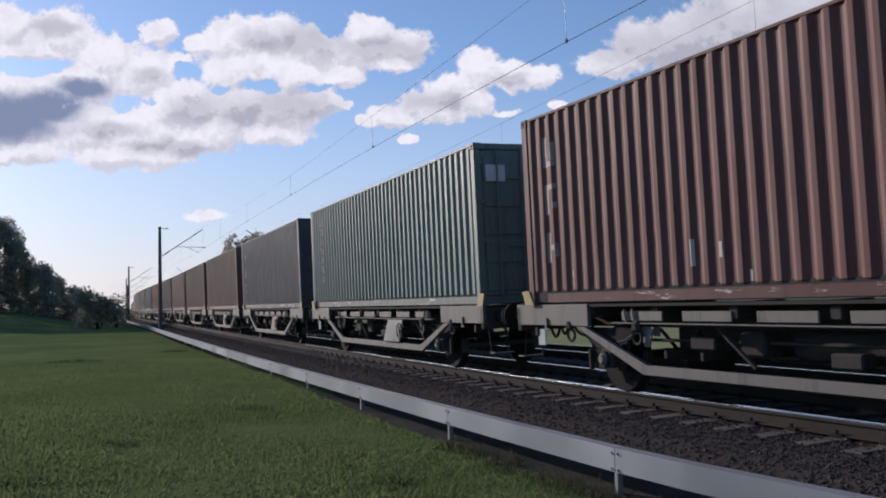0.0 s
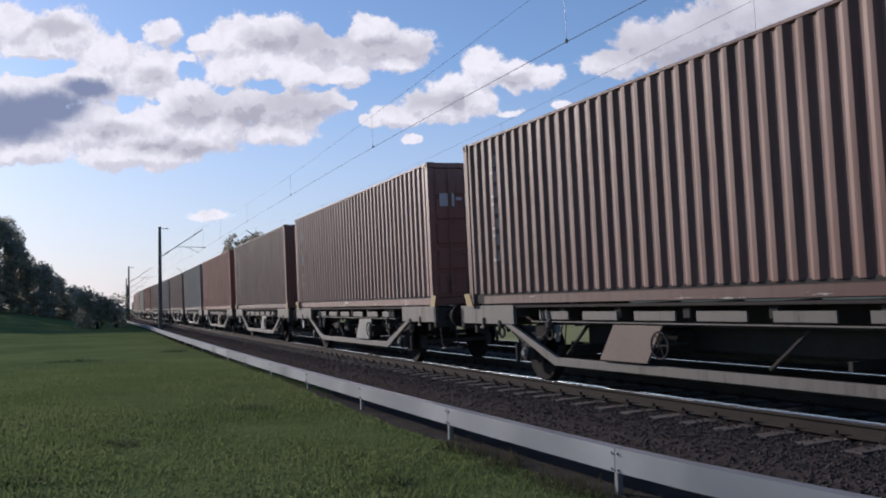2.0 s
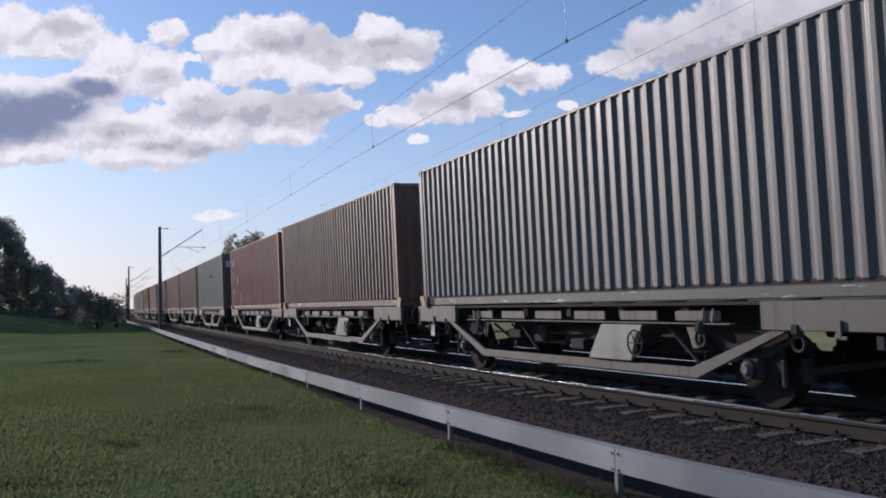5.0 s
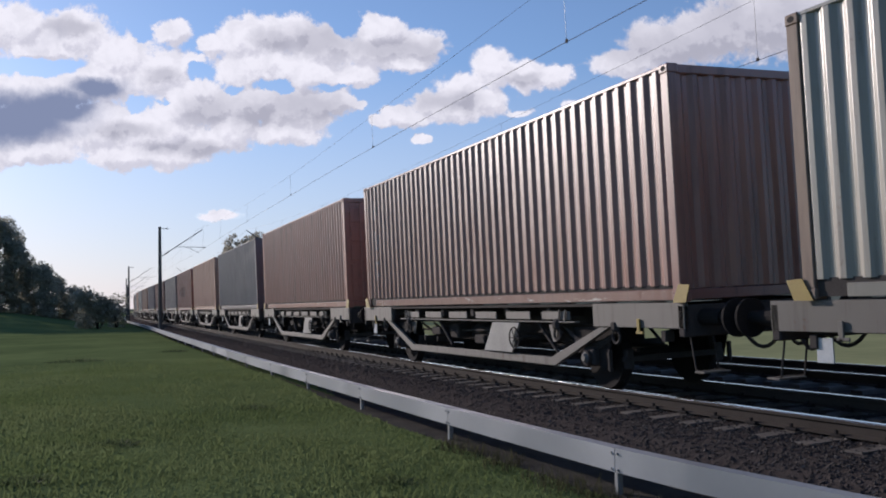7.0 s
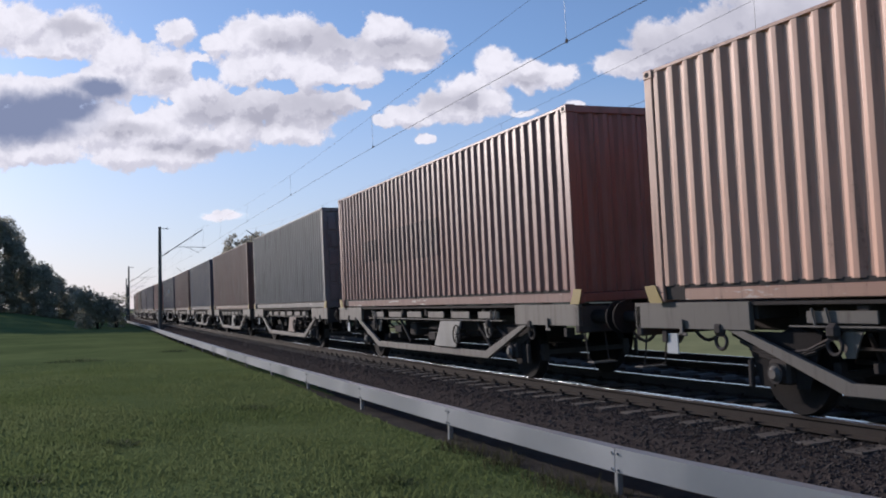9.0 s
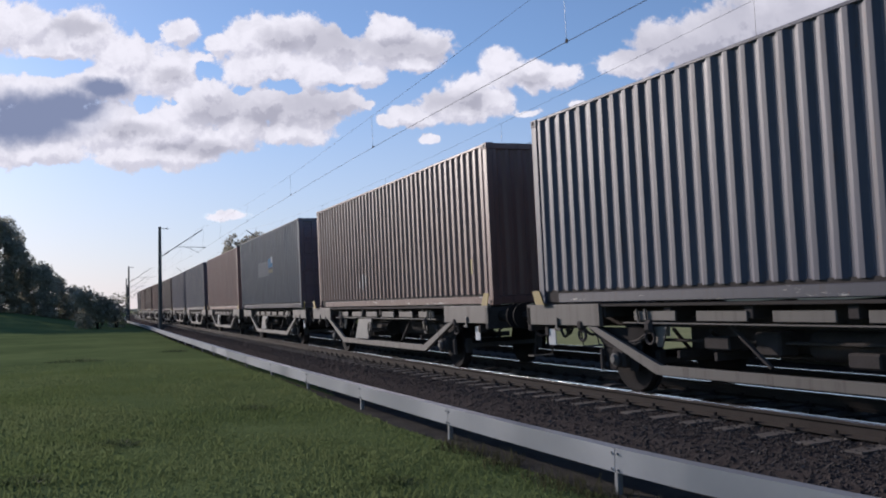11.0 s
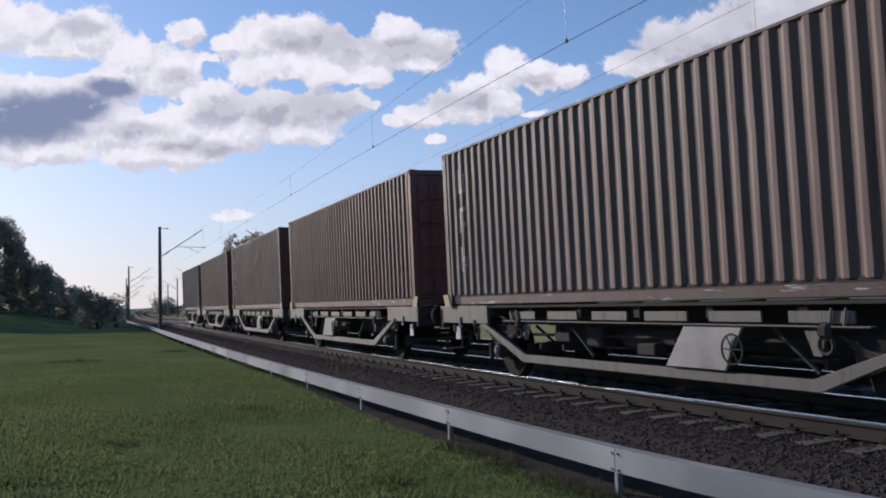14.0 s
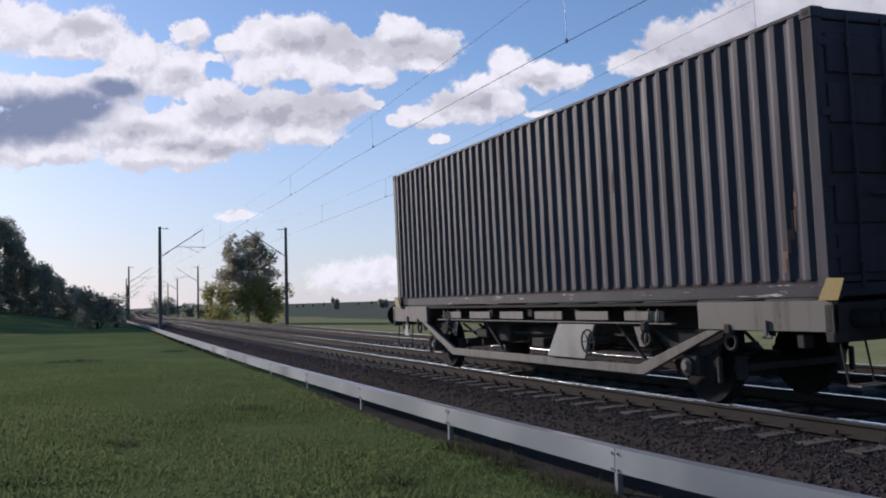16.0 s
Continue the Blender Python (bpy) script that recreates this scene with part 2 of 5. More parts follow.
# ---- railway ----
NEAR, FAR_TRACK = 0.0, 4.0
bed = sweep([(-3.0, -0.95), (-2.75, -0.74), (-1.9, -0.315), (-1.5, -0.246), (-1.0, -0.220), (0.6, -0.205), (2.0, -0.225), (5.6, -0.225), (6.0, -0.26), (7.0, -0.78), (7.2, -0.95)],
            -450, 520, "ballast_bed", [M_BALLAST])
tagged(new("ballast_bed", bed), "dark grey crushed-stone ballast bed under two tracks", "ballast", kind="structure")

RAIL_OUT = [(-0.036, -0.0107), (-0.0354, -0.009), (-0.030, 0.0), (0.0, 0.0), (0.030, 0.0), (0.036, -0.009), (0.034, -0.045), (0.009, -0.06), (0.009, -0.14),
            (0.07, -0.158), (0.07, -0.172), (-0.07, -0.172), (-0.07, -0.158), (-0.009, -0.14), (-0.009, -0.06), (-0.034, -0.045)]
RAIL_SLOT = [1, 0, 1, 1] + [0] * 12     # the running face is bright; a thin facet is added for a sun glint


def sleeper_mesh():
    """A pre-stressed concrete sleeper, lower in the middle."""
    bm = bmesh.new()
    top = [(-1.3, -0.185), (-0.45, -0.185), (-0.35, -0.215), (0.35, -0.215), (0.45, -0.185), (1.3, -0.185)]
    ring = []
    for x, z in top:
        ring.append([bm.verts.new((x, -0.14, -0.36)), bm.verts.new((x, -0.10, z)), bm.verts.new((x, 0.10, z)), bm.verts.new((x, 0.14, -0.36))])
    for a, b in zip(ring, ring[1:]):
        for i in range(3):
            bm.faces.new((a[i], a[i + 1], b[i + 1], b[i]))
    bm.faces.new(ring[0][::-1])
    bm.faces.new(ring[-1])
    bmesh.ops.recalc_face_normals(bm, faces=bm.faces)
    return mesh_of("sleeper", bm, M_SLEEPER)


def clip_mesh():
    """A rail fastening: a baseplate with a spring clip on either side of the foot."""
    bm = bmesh.new()
    for k in (-1, 1):
        add_box(bm, 0.075 * k - 0.03, 0.075 * k + 0.03, -0.075, 0.075, -0.18, -0.145, 0.006)
        add_rod(bm, (0.085 * k, 0, -0.15), (0.085 * k, 0, -0.105), 0.02, 6)
    return mesh_of("rail_clip", bm, M_WHEEL)


def build_track(off, label, s0, s1):
    e = tagged(new("railway_track"), label, "railway track", "railway tracks", "structure")
    for k in (-0.75, 0.75):
        tip = k * math.sin(radians(-CANT)) if off == NEAR else 0.02
        part("rail", sweep([(off + k + o, z + tip) for o, z in RAIL_OUT], -450, 520, "rail", [M_RAIL, M_RAILTOP], RAIL_SLOT), None, e, "rusty steel rail with a polished running surface")
    sl, cl = sleeper_mesh(), clip_mesh()
    s = s0
    while s < s1:
        o = part("sleeper", sl, None, e)
        o.matrix_basis = pose(mid(s) + off, s, 0 if off == NEAR else 0.02, 0, CANT if off == NEAR else 0, turn(s))
        if s < 30:
            for k in (-0.75, 0.75):
                c = part("rail_clip", cl, None, o)
                c.matrix_basis = pose(k, 0, 0)
        s += 0.6
    # sleepers farther along, joined
    vs, fs = [], []
    base_v = [tuple(v.co) for v in sl.vertices]
    base_f = [tuple(p.vertices) for p in sl.polygons]
    far = [s1 + 0.6 * i for i in range(int((420 - s1) / 0.6))] + [s0 - 0.6 * i for i in range(1, 160)]
    for s in far:
        m = mid(s) + off
        k = len(vs)
        vs += [(m + x, s + y, z) for x, y, z in base_v]
        fs += [tuple(i + k for i in f) for f in base_f]
    tagged(part("sleepers_beyond", mesh_from("sleepers_beyond", vs, fs, M_SLEEPER), None, e), kind="stuff")
    return e


build_track(NEAR, "railway track with steel rails on concrete sleepers in dark ballast", -3.0, 66.0)
build_track(FAR_TRACK, "second railway track on concrete sleepers beside the first", 3.0, 66.0)


def build_stones():
    """Loose ballast stones where the bed comes near the camera."""
    rng = np.random.default_rng(5)
    o8 = np.array([(1, 0, 0), (-1, 0, 0), (0, 1, 0), (0, -1, 0), (0, 0, 1), (0, 0, -1)], float)
    f8 = np.array([(0, 2, 4), (2, 1, 4), (1, 3, 4), (3, 0, 4), (2, 0, 5), (1, 2, 5), (3, 1, 5), (0, 3, 5)])
    n = 120000
    s = 3.0 + np.where(rng.random(n) < 0.15, -18.0, 98.0) * rng.random(n) ** 2.7
    o = -2.95 + 4.6 * rng.random(n) ** 1.5
    z = np.interp(o, [-3.0, -2.75, -1.9, -1.5, -1.0, 0.6, 2.0], [-0.86, -0.74, -0.315, -0.242, -0.215, -0.205, -0.225]) + rng.normal(-0.004, 0.008, n)
    x = np.array([mid(v) for v in s]) + o
    keep = np.abs(np.abs(o) - 0.75) > 0.09
    x, s, z = x[keep], s[keep], z[keep]
    n = len(x)
    size = rng.uniform(0.010, 0.024, (n, 1, 1)) * rng.uniform(0.6, 1.3, (n, 6, 3))
    q, _ = np.linalg.qr(rng.normal(size=(n, 3, 3)))
    v = np.einsum("nij,nkj->nki", q, o8[None] * size) + np.stack([x, s, z], 1)[:, None]
    f = (f8[None] + 6 * np.arange(n)[:, None, None]).reshape(-1, 3)
    me = bpy.data.meshes.new("ballast_stones")
    me.from_pydata(v.reshape(-1, 3).tolist(), [], f.tolist())
    m, nt, nd, ln, b = nodes_of("ballast_stone")
    g = nd.new("ShaderNodeNewGeometry")
    ln.new(ramp(nt, g.outputs["Random Per Island"], [(0.0, (0.056, 0.047, 0.044)), (0.6, (0.066, 0.056, 0.052)), (0.97, (0.086, 0.073, 0.066)), (1.0, (0.19, 0.165, 0.145))]), b.inputs["Base Color"])
    b.inputs["Roughness"].default_value = 0.9
    b.inputs["Specular IOR Level"].default_value = 0.15
    me.materials.append(m)
    tagged(new("ballast_stones", me), "loose dark grey ballast stones along the track", "ballast", kind="stuff")


build_stones()

# ---- the steel guide barrier beside the meadow ----
BAR_TOP, BAR_BOTTOM = -0.169, -0.398


def bar_off(s):
    """The barrier's distance from the near track's middle."""
    return float(np.interp(s, [3, 7, 12, 20, 80], [-2.90, -3.20, -3.17, -3.175, -3.205]))


def build_barrier():
    """A low band of galvanised sheet with a folded top edge, on posts four metres apart."""
    first, step = 3.55, 4.02
    out = [(0.0, BAR_BOTTOM), (0.03, BAR_BOTTOM - 0.008), (0.034, BAR_BOTTOM), (0.006, BAR_BOTTOM + 0.01), (0.006, BAR_TOP - 0.012), (0.135, BAR_TOP - 0.008), (0.135, BAR_TOP), (0.0, BAR_TOP)]
    e = tagged(new("guide_barrier"), "low galvanised sheet-metal barrier on posts along the meadow edge", "barrier", kind="structure")
    i = -4
    while first + i * step < 330:
        a = first + i * step
        part("barrier_panel", sweep(out, a + 0.006, a + step - 0.006, "barrier_panel", [M_ZINC], shift=bar_off), None, e)
        bm = bmesh.new()
        x = mid(a) + bar_off(a)
        add_box(bm, x + 0.008, x + 0.068, a - 0.03, a + 0.03, -0.95, BAR_TOP - 0.03, 0.006)
        p = part("barrier_post", bm, M_POST, e)
        if a < 40:
            for dy in (-0.05, 0.05):
                for z in (BAR_BOTTOM + 0.025, BAR_TOP - 0.05):
                    bm = bmesh.new()
                    add_rod(bm, (x - 0.014, a + dy, z), (x + 0.01, a + dy, z), 0.013, 6)
                    part("bolt", bm, M_POST, p)
        i += 1


build_barrier()


def build_soil():
    """A strip of bare dark earth under the barrier, with an uneven edge to the grass."""
    st = [-14 + 0.35 * i for i in range(420)]
    vs, fs = [], []
    for s in st:
        e = 0.09 * noise.noise((s * 1.3, 4.0, 0.0)) + 0.06 * noise.noise((s * 4.1, 9.0, 0.0))
        for o in (-3.27 + e, -3.12, -2.9, -2.45):
            x = mid(s) + o
            vs.append((x, s, ground_z(x, s) + (0.03 + 0.012 * noise.noise((s * 2.0, o * 3.0, 1.0)) if o > -3.13 else 0.004)))
    for i in range(len(st) - 1):
        for j in range(3):
            fs.append((4 * i + j, 4 * i + j + 1, 4 * i + j + 5, 4 * i + j + 4))
    soil = plain("bare_earth", (0.046, 0.044, 0.042), (0.088, 0.080, 0.070), 0.95, 0, 2.0, 18, 0.9, 0.03, world_space=True, shine=0.0)
    tagged(new("earth_strip", mesh_from("earth_strip", vs, fs, soil, True)), "strip of bare dark earth under the barrier", "earth", kind="structure")


build_soil()

# ---- overhead line ----
MASTS = [-2.0, 74.6, 142.8, 196.0, 248.0, 310.0, 375.0]


def mast_thing(side):
    """A mast with its bracket; side 1 reaches towards +x. Origin: the mast's foot at rail height."""
    e = tagged(new("overhead_line_mast"), "slim dark catenary mast with a bracket arm holding the wires", "mast", "catenary masts")
    bm = bmesh.new()
    add_rod(bm, (0, 0, -1.0), (0, 0, 7.85), 0.17, 12, 0.11)
    part("pole", bm, M_MAST, e, smooth=True)
    bm = bmesh.new()
    add_box(bm, -0.35, 0.35, -0.35, 0.35, -1.2, -0.35, 0.03)
    part("footing", bm, M_SLEEPER, e)
    k = side
    bm = bmesh.new()
    add_rod(bm, (0.14 * k, 0, 5.5), (3.25 * k, 0, 7.62), 0.035, 8)
    part("bracket_tube", bm, M_MAST, e)
    bm = bmesh.new()
    add_rod(bm, (1.25 * k, 0, 6.25), (3.55 * k, 0, 6.2), 0.022, 6)
    add_rod(bm, (2.0 * k, 0, 6.22), (3.0 * k, 0, 5.78), 0.014, 6)
    part("steady_arm", bm, M_MAST, e)
    bm = bmesh.new()
    for i in range(6):
        t = 0.08 + i * 0.016
        p, q = Vector((0.14 * k, 0, 5.5)), Vector((3.25 * k, 0, 7.62))
        a = p.lerp(q, t)
        add_rod(bm, a, a + (q - p).normalized() * 0.03, 0.075, 8)
    part("insulator", bm, M_INSUL, e)
    bm = bmesh.new()
    add_rod(bm, (0.1 * k, 0, 7.72), (0.72 * k, 0, 7.68), 0.025, 6)
    add_rod(bm, (0.55 * k, 0, 7.68), (0.55 * k, 0, 7.78), 0.04, 6)
    part("top_arm", bm, M_MAST, e)
    return e


def line_wire(bm, a, b, off, z, r, sag=0.0, n=24, to=None):
    """A wire held along the line of the track between two masts."""
    pts = []
    for i in range(n + 1):
        t = i / n
        y = a + (b - a) * t
        pts.append(Vector((mid(y) + off + (0.0 if to is None else (to - off) * t), y, z - sag * 4 * t * (1 - t))))
    add_tube(bm, pts, r)


def wire(bm, p, q, r, sag=0.0, n=14):
    pts = []
    for i in range(n + 1):
        t = i / n
        v = Vector(p).lerp(Vector(q), t)
        v.z -= sag * 4 * t * (1 - t)
        pts.append(v)
    add_tube(bm, pts, r)


def build_line():
    for off, side in ((-2.78, 1), (7.28, -1)):
        base = None
        for s in MASTS:
            m = pose(mid(s) + off, s, 0, 0, 0, turn(s))
            if base is None:
                base = mast_thing(side)
                base.matrix_basis = m
            else:
                copy_thing(base, m)
    # each wire swings from side to side: its offsets at the first two masts
    for (c0, c1), (k0, k1) in (((0.22, 0.06), (0.16, 0.10)), ((4.55, 3.95), (4.49, 4.04))):
        e = tagged(new("overhead_wire"), "contact wire hung by droppers from a sagging carrier wire", "overhead wire", "overhead wires")
        for a, b in zip(MASTS, MASTS[1:]):
            near = a < 0
            ca, cb = (c0, c1) if near else (c1, c1)
            ka, kb = (k0, k1) if near else (k1, k1)
            bm = bmesh.new()
            line_wire(bm, a, b, ka, 7.65, 0.0038, 0.97, 24, kb)
            part("carrier_wire", bm, M_WIRE, e)
            bm = bmesh.new()
            line_wire(bm, a, b, ca, 5.76, 0.0065, -0.1, 24, cb)
            part("contact_wire", bm, M_WIRE, e)
            if a > 150:
                continue
            for i in range(7):
                s = (2.5, 13.76, 25.0, 36.7, 48.2, 59.5, 70.0)[i] if near else a + (b - a) * (i + 0.5) / 7
                t = (s - a) / (b - a)
                x, u = mid(s) + ca + (cb - ca) * t, mid(s) + ka + (kb - ka) * t
                z = 5.76 + 0.4 * t * (1 - t)
                bm = bmesh.new()
                add_rod(bm, (x, s, z), (u, s, 7.65 - 0.97 * 4 * t * (1 - t)), 0.004, 5)
                drop = part("dropper", bm, M_WIRE, e)
                bm = bmesh.new()
                add_box(bm, x - 0.012, x + 0.012, s - 0.03, s + 0.03, z - 0.02, z + 0.05)
                part("clamp", bm, M_DARK, drop)


build_line()

# ---- freight train ----
LONG, WIDE, TALL, DECK = 12.192, 1.219, 2.896, 1.237
PITCH_S = 13.981
RIB = 0.278


RIB_AT = (0.0, 0.26, 0.505, 0.755)      # outer flat, slope, inner flat, slope


def rib_in(y):
    """How far the corrugated wall lies inside its outermost plane at y."""
    t = ((y - 0.25) / RIB) % 1.0
    if t < RIB_AT[1]:
        return 0.0
    if t < RIB_AT[2]:
        return 0.036 * (t - RIB_AT[1]) / (RIB_AT[2] - RIB_AT[1])
    if t < RIB_AT[3]:
        return 0.036
    return 0.036 * (1.0 - t) / (1.0 - RIB_AT[3])


def rib_marks(y0, y1):
    out = {y0, y1}
    i = math.floor((y0 - 0.25) / RIB) - 1
    while 0.25 + i * RIB < y1:
        for t in (0.0, 0.03, 0.23, RIB_AT[1], 0.29, 0.475, RIB_AT[2], 0.535, 0.725, RIB_AT[3], 0.785, 0.97):
            y = 0.25 + (i + t) * RIB
            if y0 < y < y1:
                out.add(y)
        i += 1
    return sorted(out)


def side_wall(k, dents):
    """A corrugated side wall with a few dents; k is the side."""
    rng = random.Random(dents)
    hits = [(rng.uniform(0.6, 11.6), rng.uniform(0.3, 2.6), rng.uniform(0.10, 0.24), rng.uniform(0.003, 0.010)) for _ in range(7)]
    ys = rib_marks(0.16, LONG - 0.16)
    zs = [0.200 + i * (TALL - 0.250) / 10 for i in range(11)]
    vs, fs = [], []
    for z in zs:
        for y in ys:
            d = 0.014 + rib_in(y) + 0.002 * noise.noise((y * 2.1, z * 1.6, dents + k))
            for hy, hz, hr, hd in hits:
                q = ((y - hy) ** 2 + (z - hz) ** 2) / (hr * hr)
                d += hd * math.exp(-q)
            vs.append((k * (WIDE - d), y, z))
    n = len(ys)
    for j in range(len(zs) - 1):
        for i in range(n - 1):
            f = (j * n + i, j * n + i + 1, (j + 1) * n + i + 1, (j + 1) * n + i)
            fs.append(f if k > 0 else f[::-1])
    return mesh_from("side_wall", vs, fs, M_BOX, True)


def end_wall():
    """The blind end, corrugated upright."""
    xs, x = [], -WIDE + 0.14
    while x < WIDE - 0.14:
        xs.append(x)
        x += 0.0625
    xs.append(WIDE - 0.14)
    vs, fs = [], []
    for z in (0.16, TALL - 0.1):
        for i, x in enumerate(xs):
            vs.append((x, 0.03 + (0.045 if (i // 2) % 2 else 0.0), z))
    n = len(xs)
    for i in range(n - 1):
        fs.append((i, i + 1, n + i + 1, n + i))
    return mesh_from("end_wall", vs, fs, M_BOX)


def build_container(doors, dents):
    """A forty-foot high box; origin under its near end's middle, its length along +y."""
    e = new("shipping_container")
    for k in (-1, 1):
        part("side_wall", side_wall(k, dents + (k > 0) * 50), None, e)
    part("end_wall", end_wall(), None, e).matrix_basis = pose(0, LONG, 0, 0, 0, 180)
    bm = bmesh.new()
    for i in range(24):
        y0 = 0.2 + i * (LONG - 0.4) / 24
        add_box(bm, -WIDE + 0.06, WIDE - 0.06, y0, y0 + 0.36, TALL - 0.05, TALL - 0.02, 0.008)
    add_box(bm, -WIDE + 0.04, WIDE - 0.04, 0.1, LONG - 0.1, TALL - 0.06, TALL - 0.035)
    part("roof", bm, M_BOX, e)
    bm = bmesh.new()
    add_box(bm, -WIDE + 0.06, WIDE - 0.06, 0.1, LONG - 0.1, 0.03, 0.12)
    part("floor_frame", bm, M_DARK, e)
    for k in (-1, 1):
        bm = bmesh.new()
        add_box(bm, k * (WIDE - 0.012), k * (WIDE - 0.075), 0.16, LONG - 0.16, TALL - 0.050, TALL - 0.006, 0.008)
        part("top_rail", bm, M_BOX, e)
        bm = bmesh.new()
        add_box(bm, k * (WIDE - 0.030), k * (WIDE - 0.09), 0.16, LONG - 0.52, 0.020, 0.158, 0.008)
        part("bottom_rail", bm, M_SCUFF, e)
        # Dark strip standing in for the shaded gap along the bottom rail.
        bm = bmesh.new()
        add_box(bm, k * (WIDE - 0.040), k * (WIDE - 0.085), 0.17, LONG - 0.17, 0.03, 0.215)
        part("sill_gap_shade", bm, M_DARK, e)
        for y0, y1 in ((0.0, 0.165), (LONG - 0.165, LONG)):
            bm = bmesh.new()
            add_box(bm, k * (WIDE - 0.003), k * (WIDE - 0.13), y0 + 0.004, y1 - 0.004, 0.11, TALL - 0.11, 0.012)
            post = part("corner_post", bm, M_BOX, e)
            for z0, z1 in ((0.0, 0.118), (TALL - 0.118, TALL)):
                bm = bmesh.new()
                add_box(bm, k * (WIDE + 0.003), k * (WIDE - 0.162), y0 - 0.003 if y0 == 0 else y0 - 0.01, y1 + 0.003 if y0 else y1 + 0.01, z0, z1, 0.014)
                part("corner_casting", bm, M_BOX, post)
                if y0 == 0 or k < 0:
                    # No hole is cut: a dark disc on the face imitates its shade.
                    bm = bmesh.new()
                    yc, zc = (y0 + y1) / 2, (z0 + z1) / 2
                    bmesh.ops.create_cone(bm, cap_ends=True, segments=12, radius1=0.032, radius2=0.032, depth=0.006,
                                          matrix=Matrix.Translation((k * (WIDE + 0.002), yc, zc)) @ Matrix.Diagonal((1, 1.4, 1, 1)) @ Euler((0, radians(90), 0)).to_matrix().to_4x4())
                    part("casting_hole_shade", bm, M_DARK, post)
    for y in (0.05, LONG - 0.05):
        for z0, z1 in ((0.02, 0.15), (TALL - 0.12, TALL - 0.01)):
            bm = bmesh.new()
            add_box(bm, -WIDE + 0.13, WIDE - 0.13, y - 0.04, y + 0.04, z0, z1, 0.01)
            part("end_rail", bm, M_BOX, e)
    if doors:
        for k in (-1, 1):
            bm = bmesh.new()
            add_box(bm, k * 0.008, k * (WIDE - 0.13), 0.035, 0.075, 0.16, TALL - 0.125, 0.01)
            door = part("door", bm, M_BOX, e)
            for i in range(5):
                z = 0.24 + i * 0.50
                bm = bmesh.new()
                add_box(bm, k * 0.05, k * (WIDE - 0.17), 0.010, 0.04, z, z + 0.40, 0.012)
                part("pressed_panel", bm, M_BOX, door)
            for x in (0.30, 0.78):
                bm = bmesh.new()
                add_rod(bm, (k * x, -0.012, 0.10), (k * x, -0.012, TALL - 0.08), 0.017, 8)
                for z in (0.35, 1.0, 1.75, 2.5):
                    add_box(bm, k * x - 0.035, k * x + 0.035, -0.03, 0.03, z, z + 0.05, 0.005)
                part("lock_bar", bm, M_BOX, door)
            bm = bmesh.new()
            add_box(bm, k * 0.30 - 0.02, k * 0.30 + 0.32 * k, -0.045, -0.025, 1.02, 1.06, 0.006)
            part("handle", bm, M_BOX, door)
            for z in (0.4, 1.1, 1.8, 2.5):
                bm = bmesh.new()
                add_box(bm, k * (WIDE - 0.17), k * (WIDE - 0.05), -0.004, 0.04, z, z + 0.09, 0.006)
                part("hinge", bm, M_BOX, door)
    else:
        part("end_wall", end_wall(), None, e)
    return e


def conform(y0, y1, z0, z1, lift=0.004):
    """A painted patch that follows the ribs of the -x side wall."""
    ys = rib_marks(y0, y1)
    vs = [(-(WIDE - 0.014 - rib_in(y) + lift), y, z) for z in (z0, z1) for y in ys]
    n = len(ys)
    return vs, [(n + i, n + i + 1, i + 1, i) for i in range(n - 1)]


def side_mark(e, boxes, material, name, label):
    """Painted marks on the side that faces the meadow, as one part."""
    vs, fs = [], []
    for b in boxes:
        v, f = conform(*b)
        k = len(vs)
        vs += v
        fs += [tuple(i + k for i in q) for q in f]
    part(name, mesh_from(name, vs, fs, material), None, e, label)


def end_mark(e, boxes, material, name, label):
    bm = bmesh.new()
    for x0, x1, z0, z1 in boxes:
        add_box(bm, x0, x1, -0.004, 0.012, z0, z1)
    part(name, bm, material, e, label)


# ---- the two-axle wagon under each container ----
WAGON_MID = 6.36      # the wagon's middle, from the container's near end
TURNED = (4, 22, 23, 24, 28)      # wagons coupled the other way round


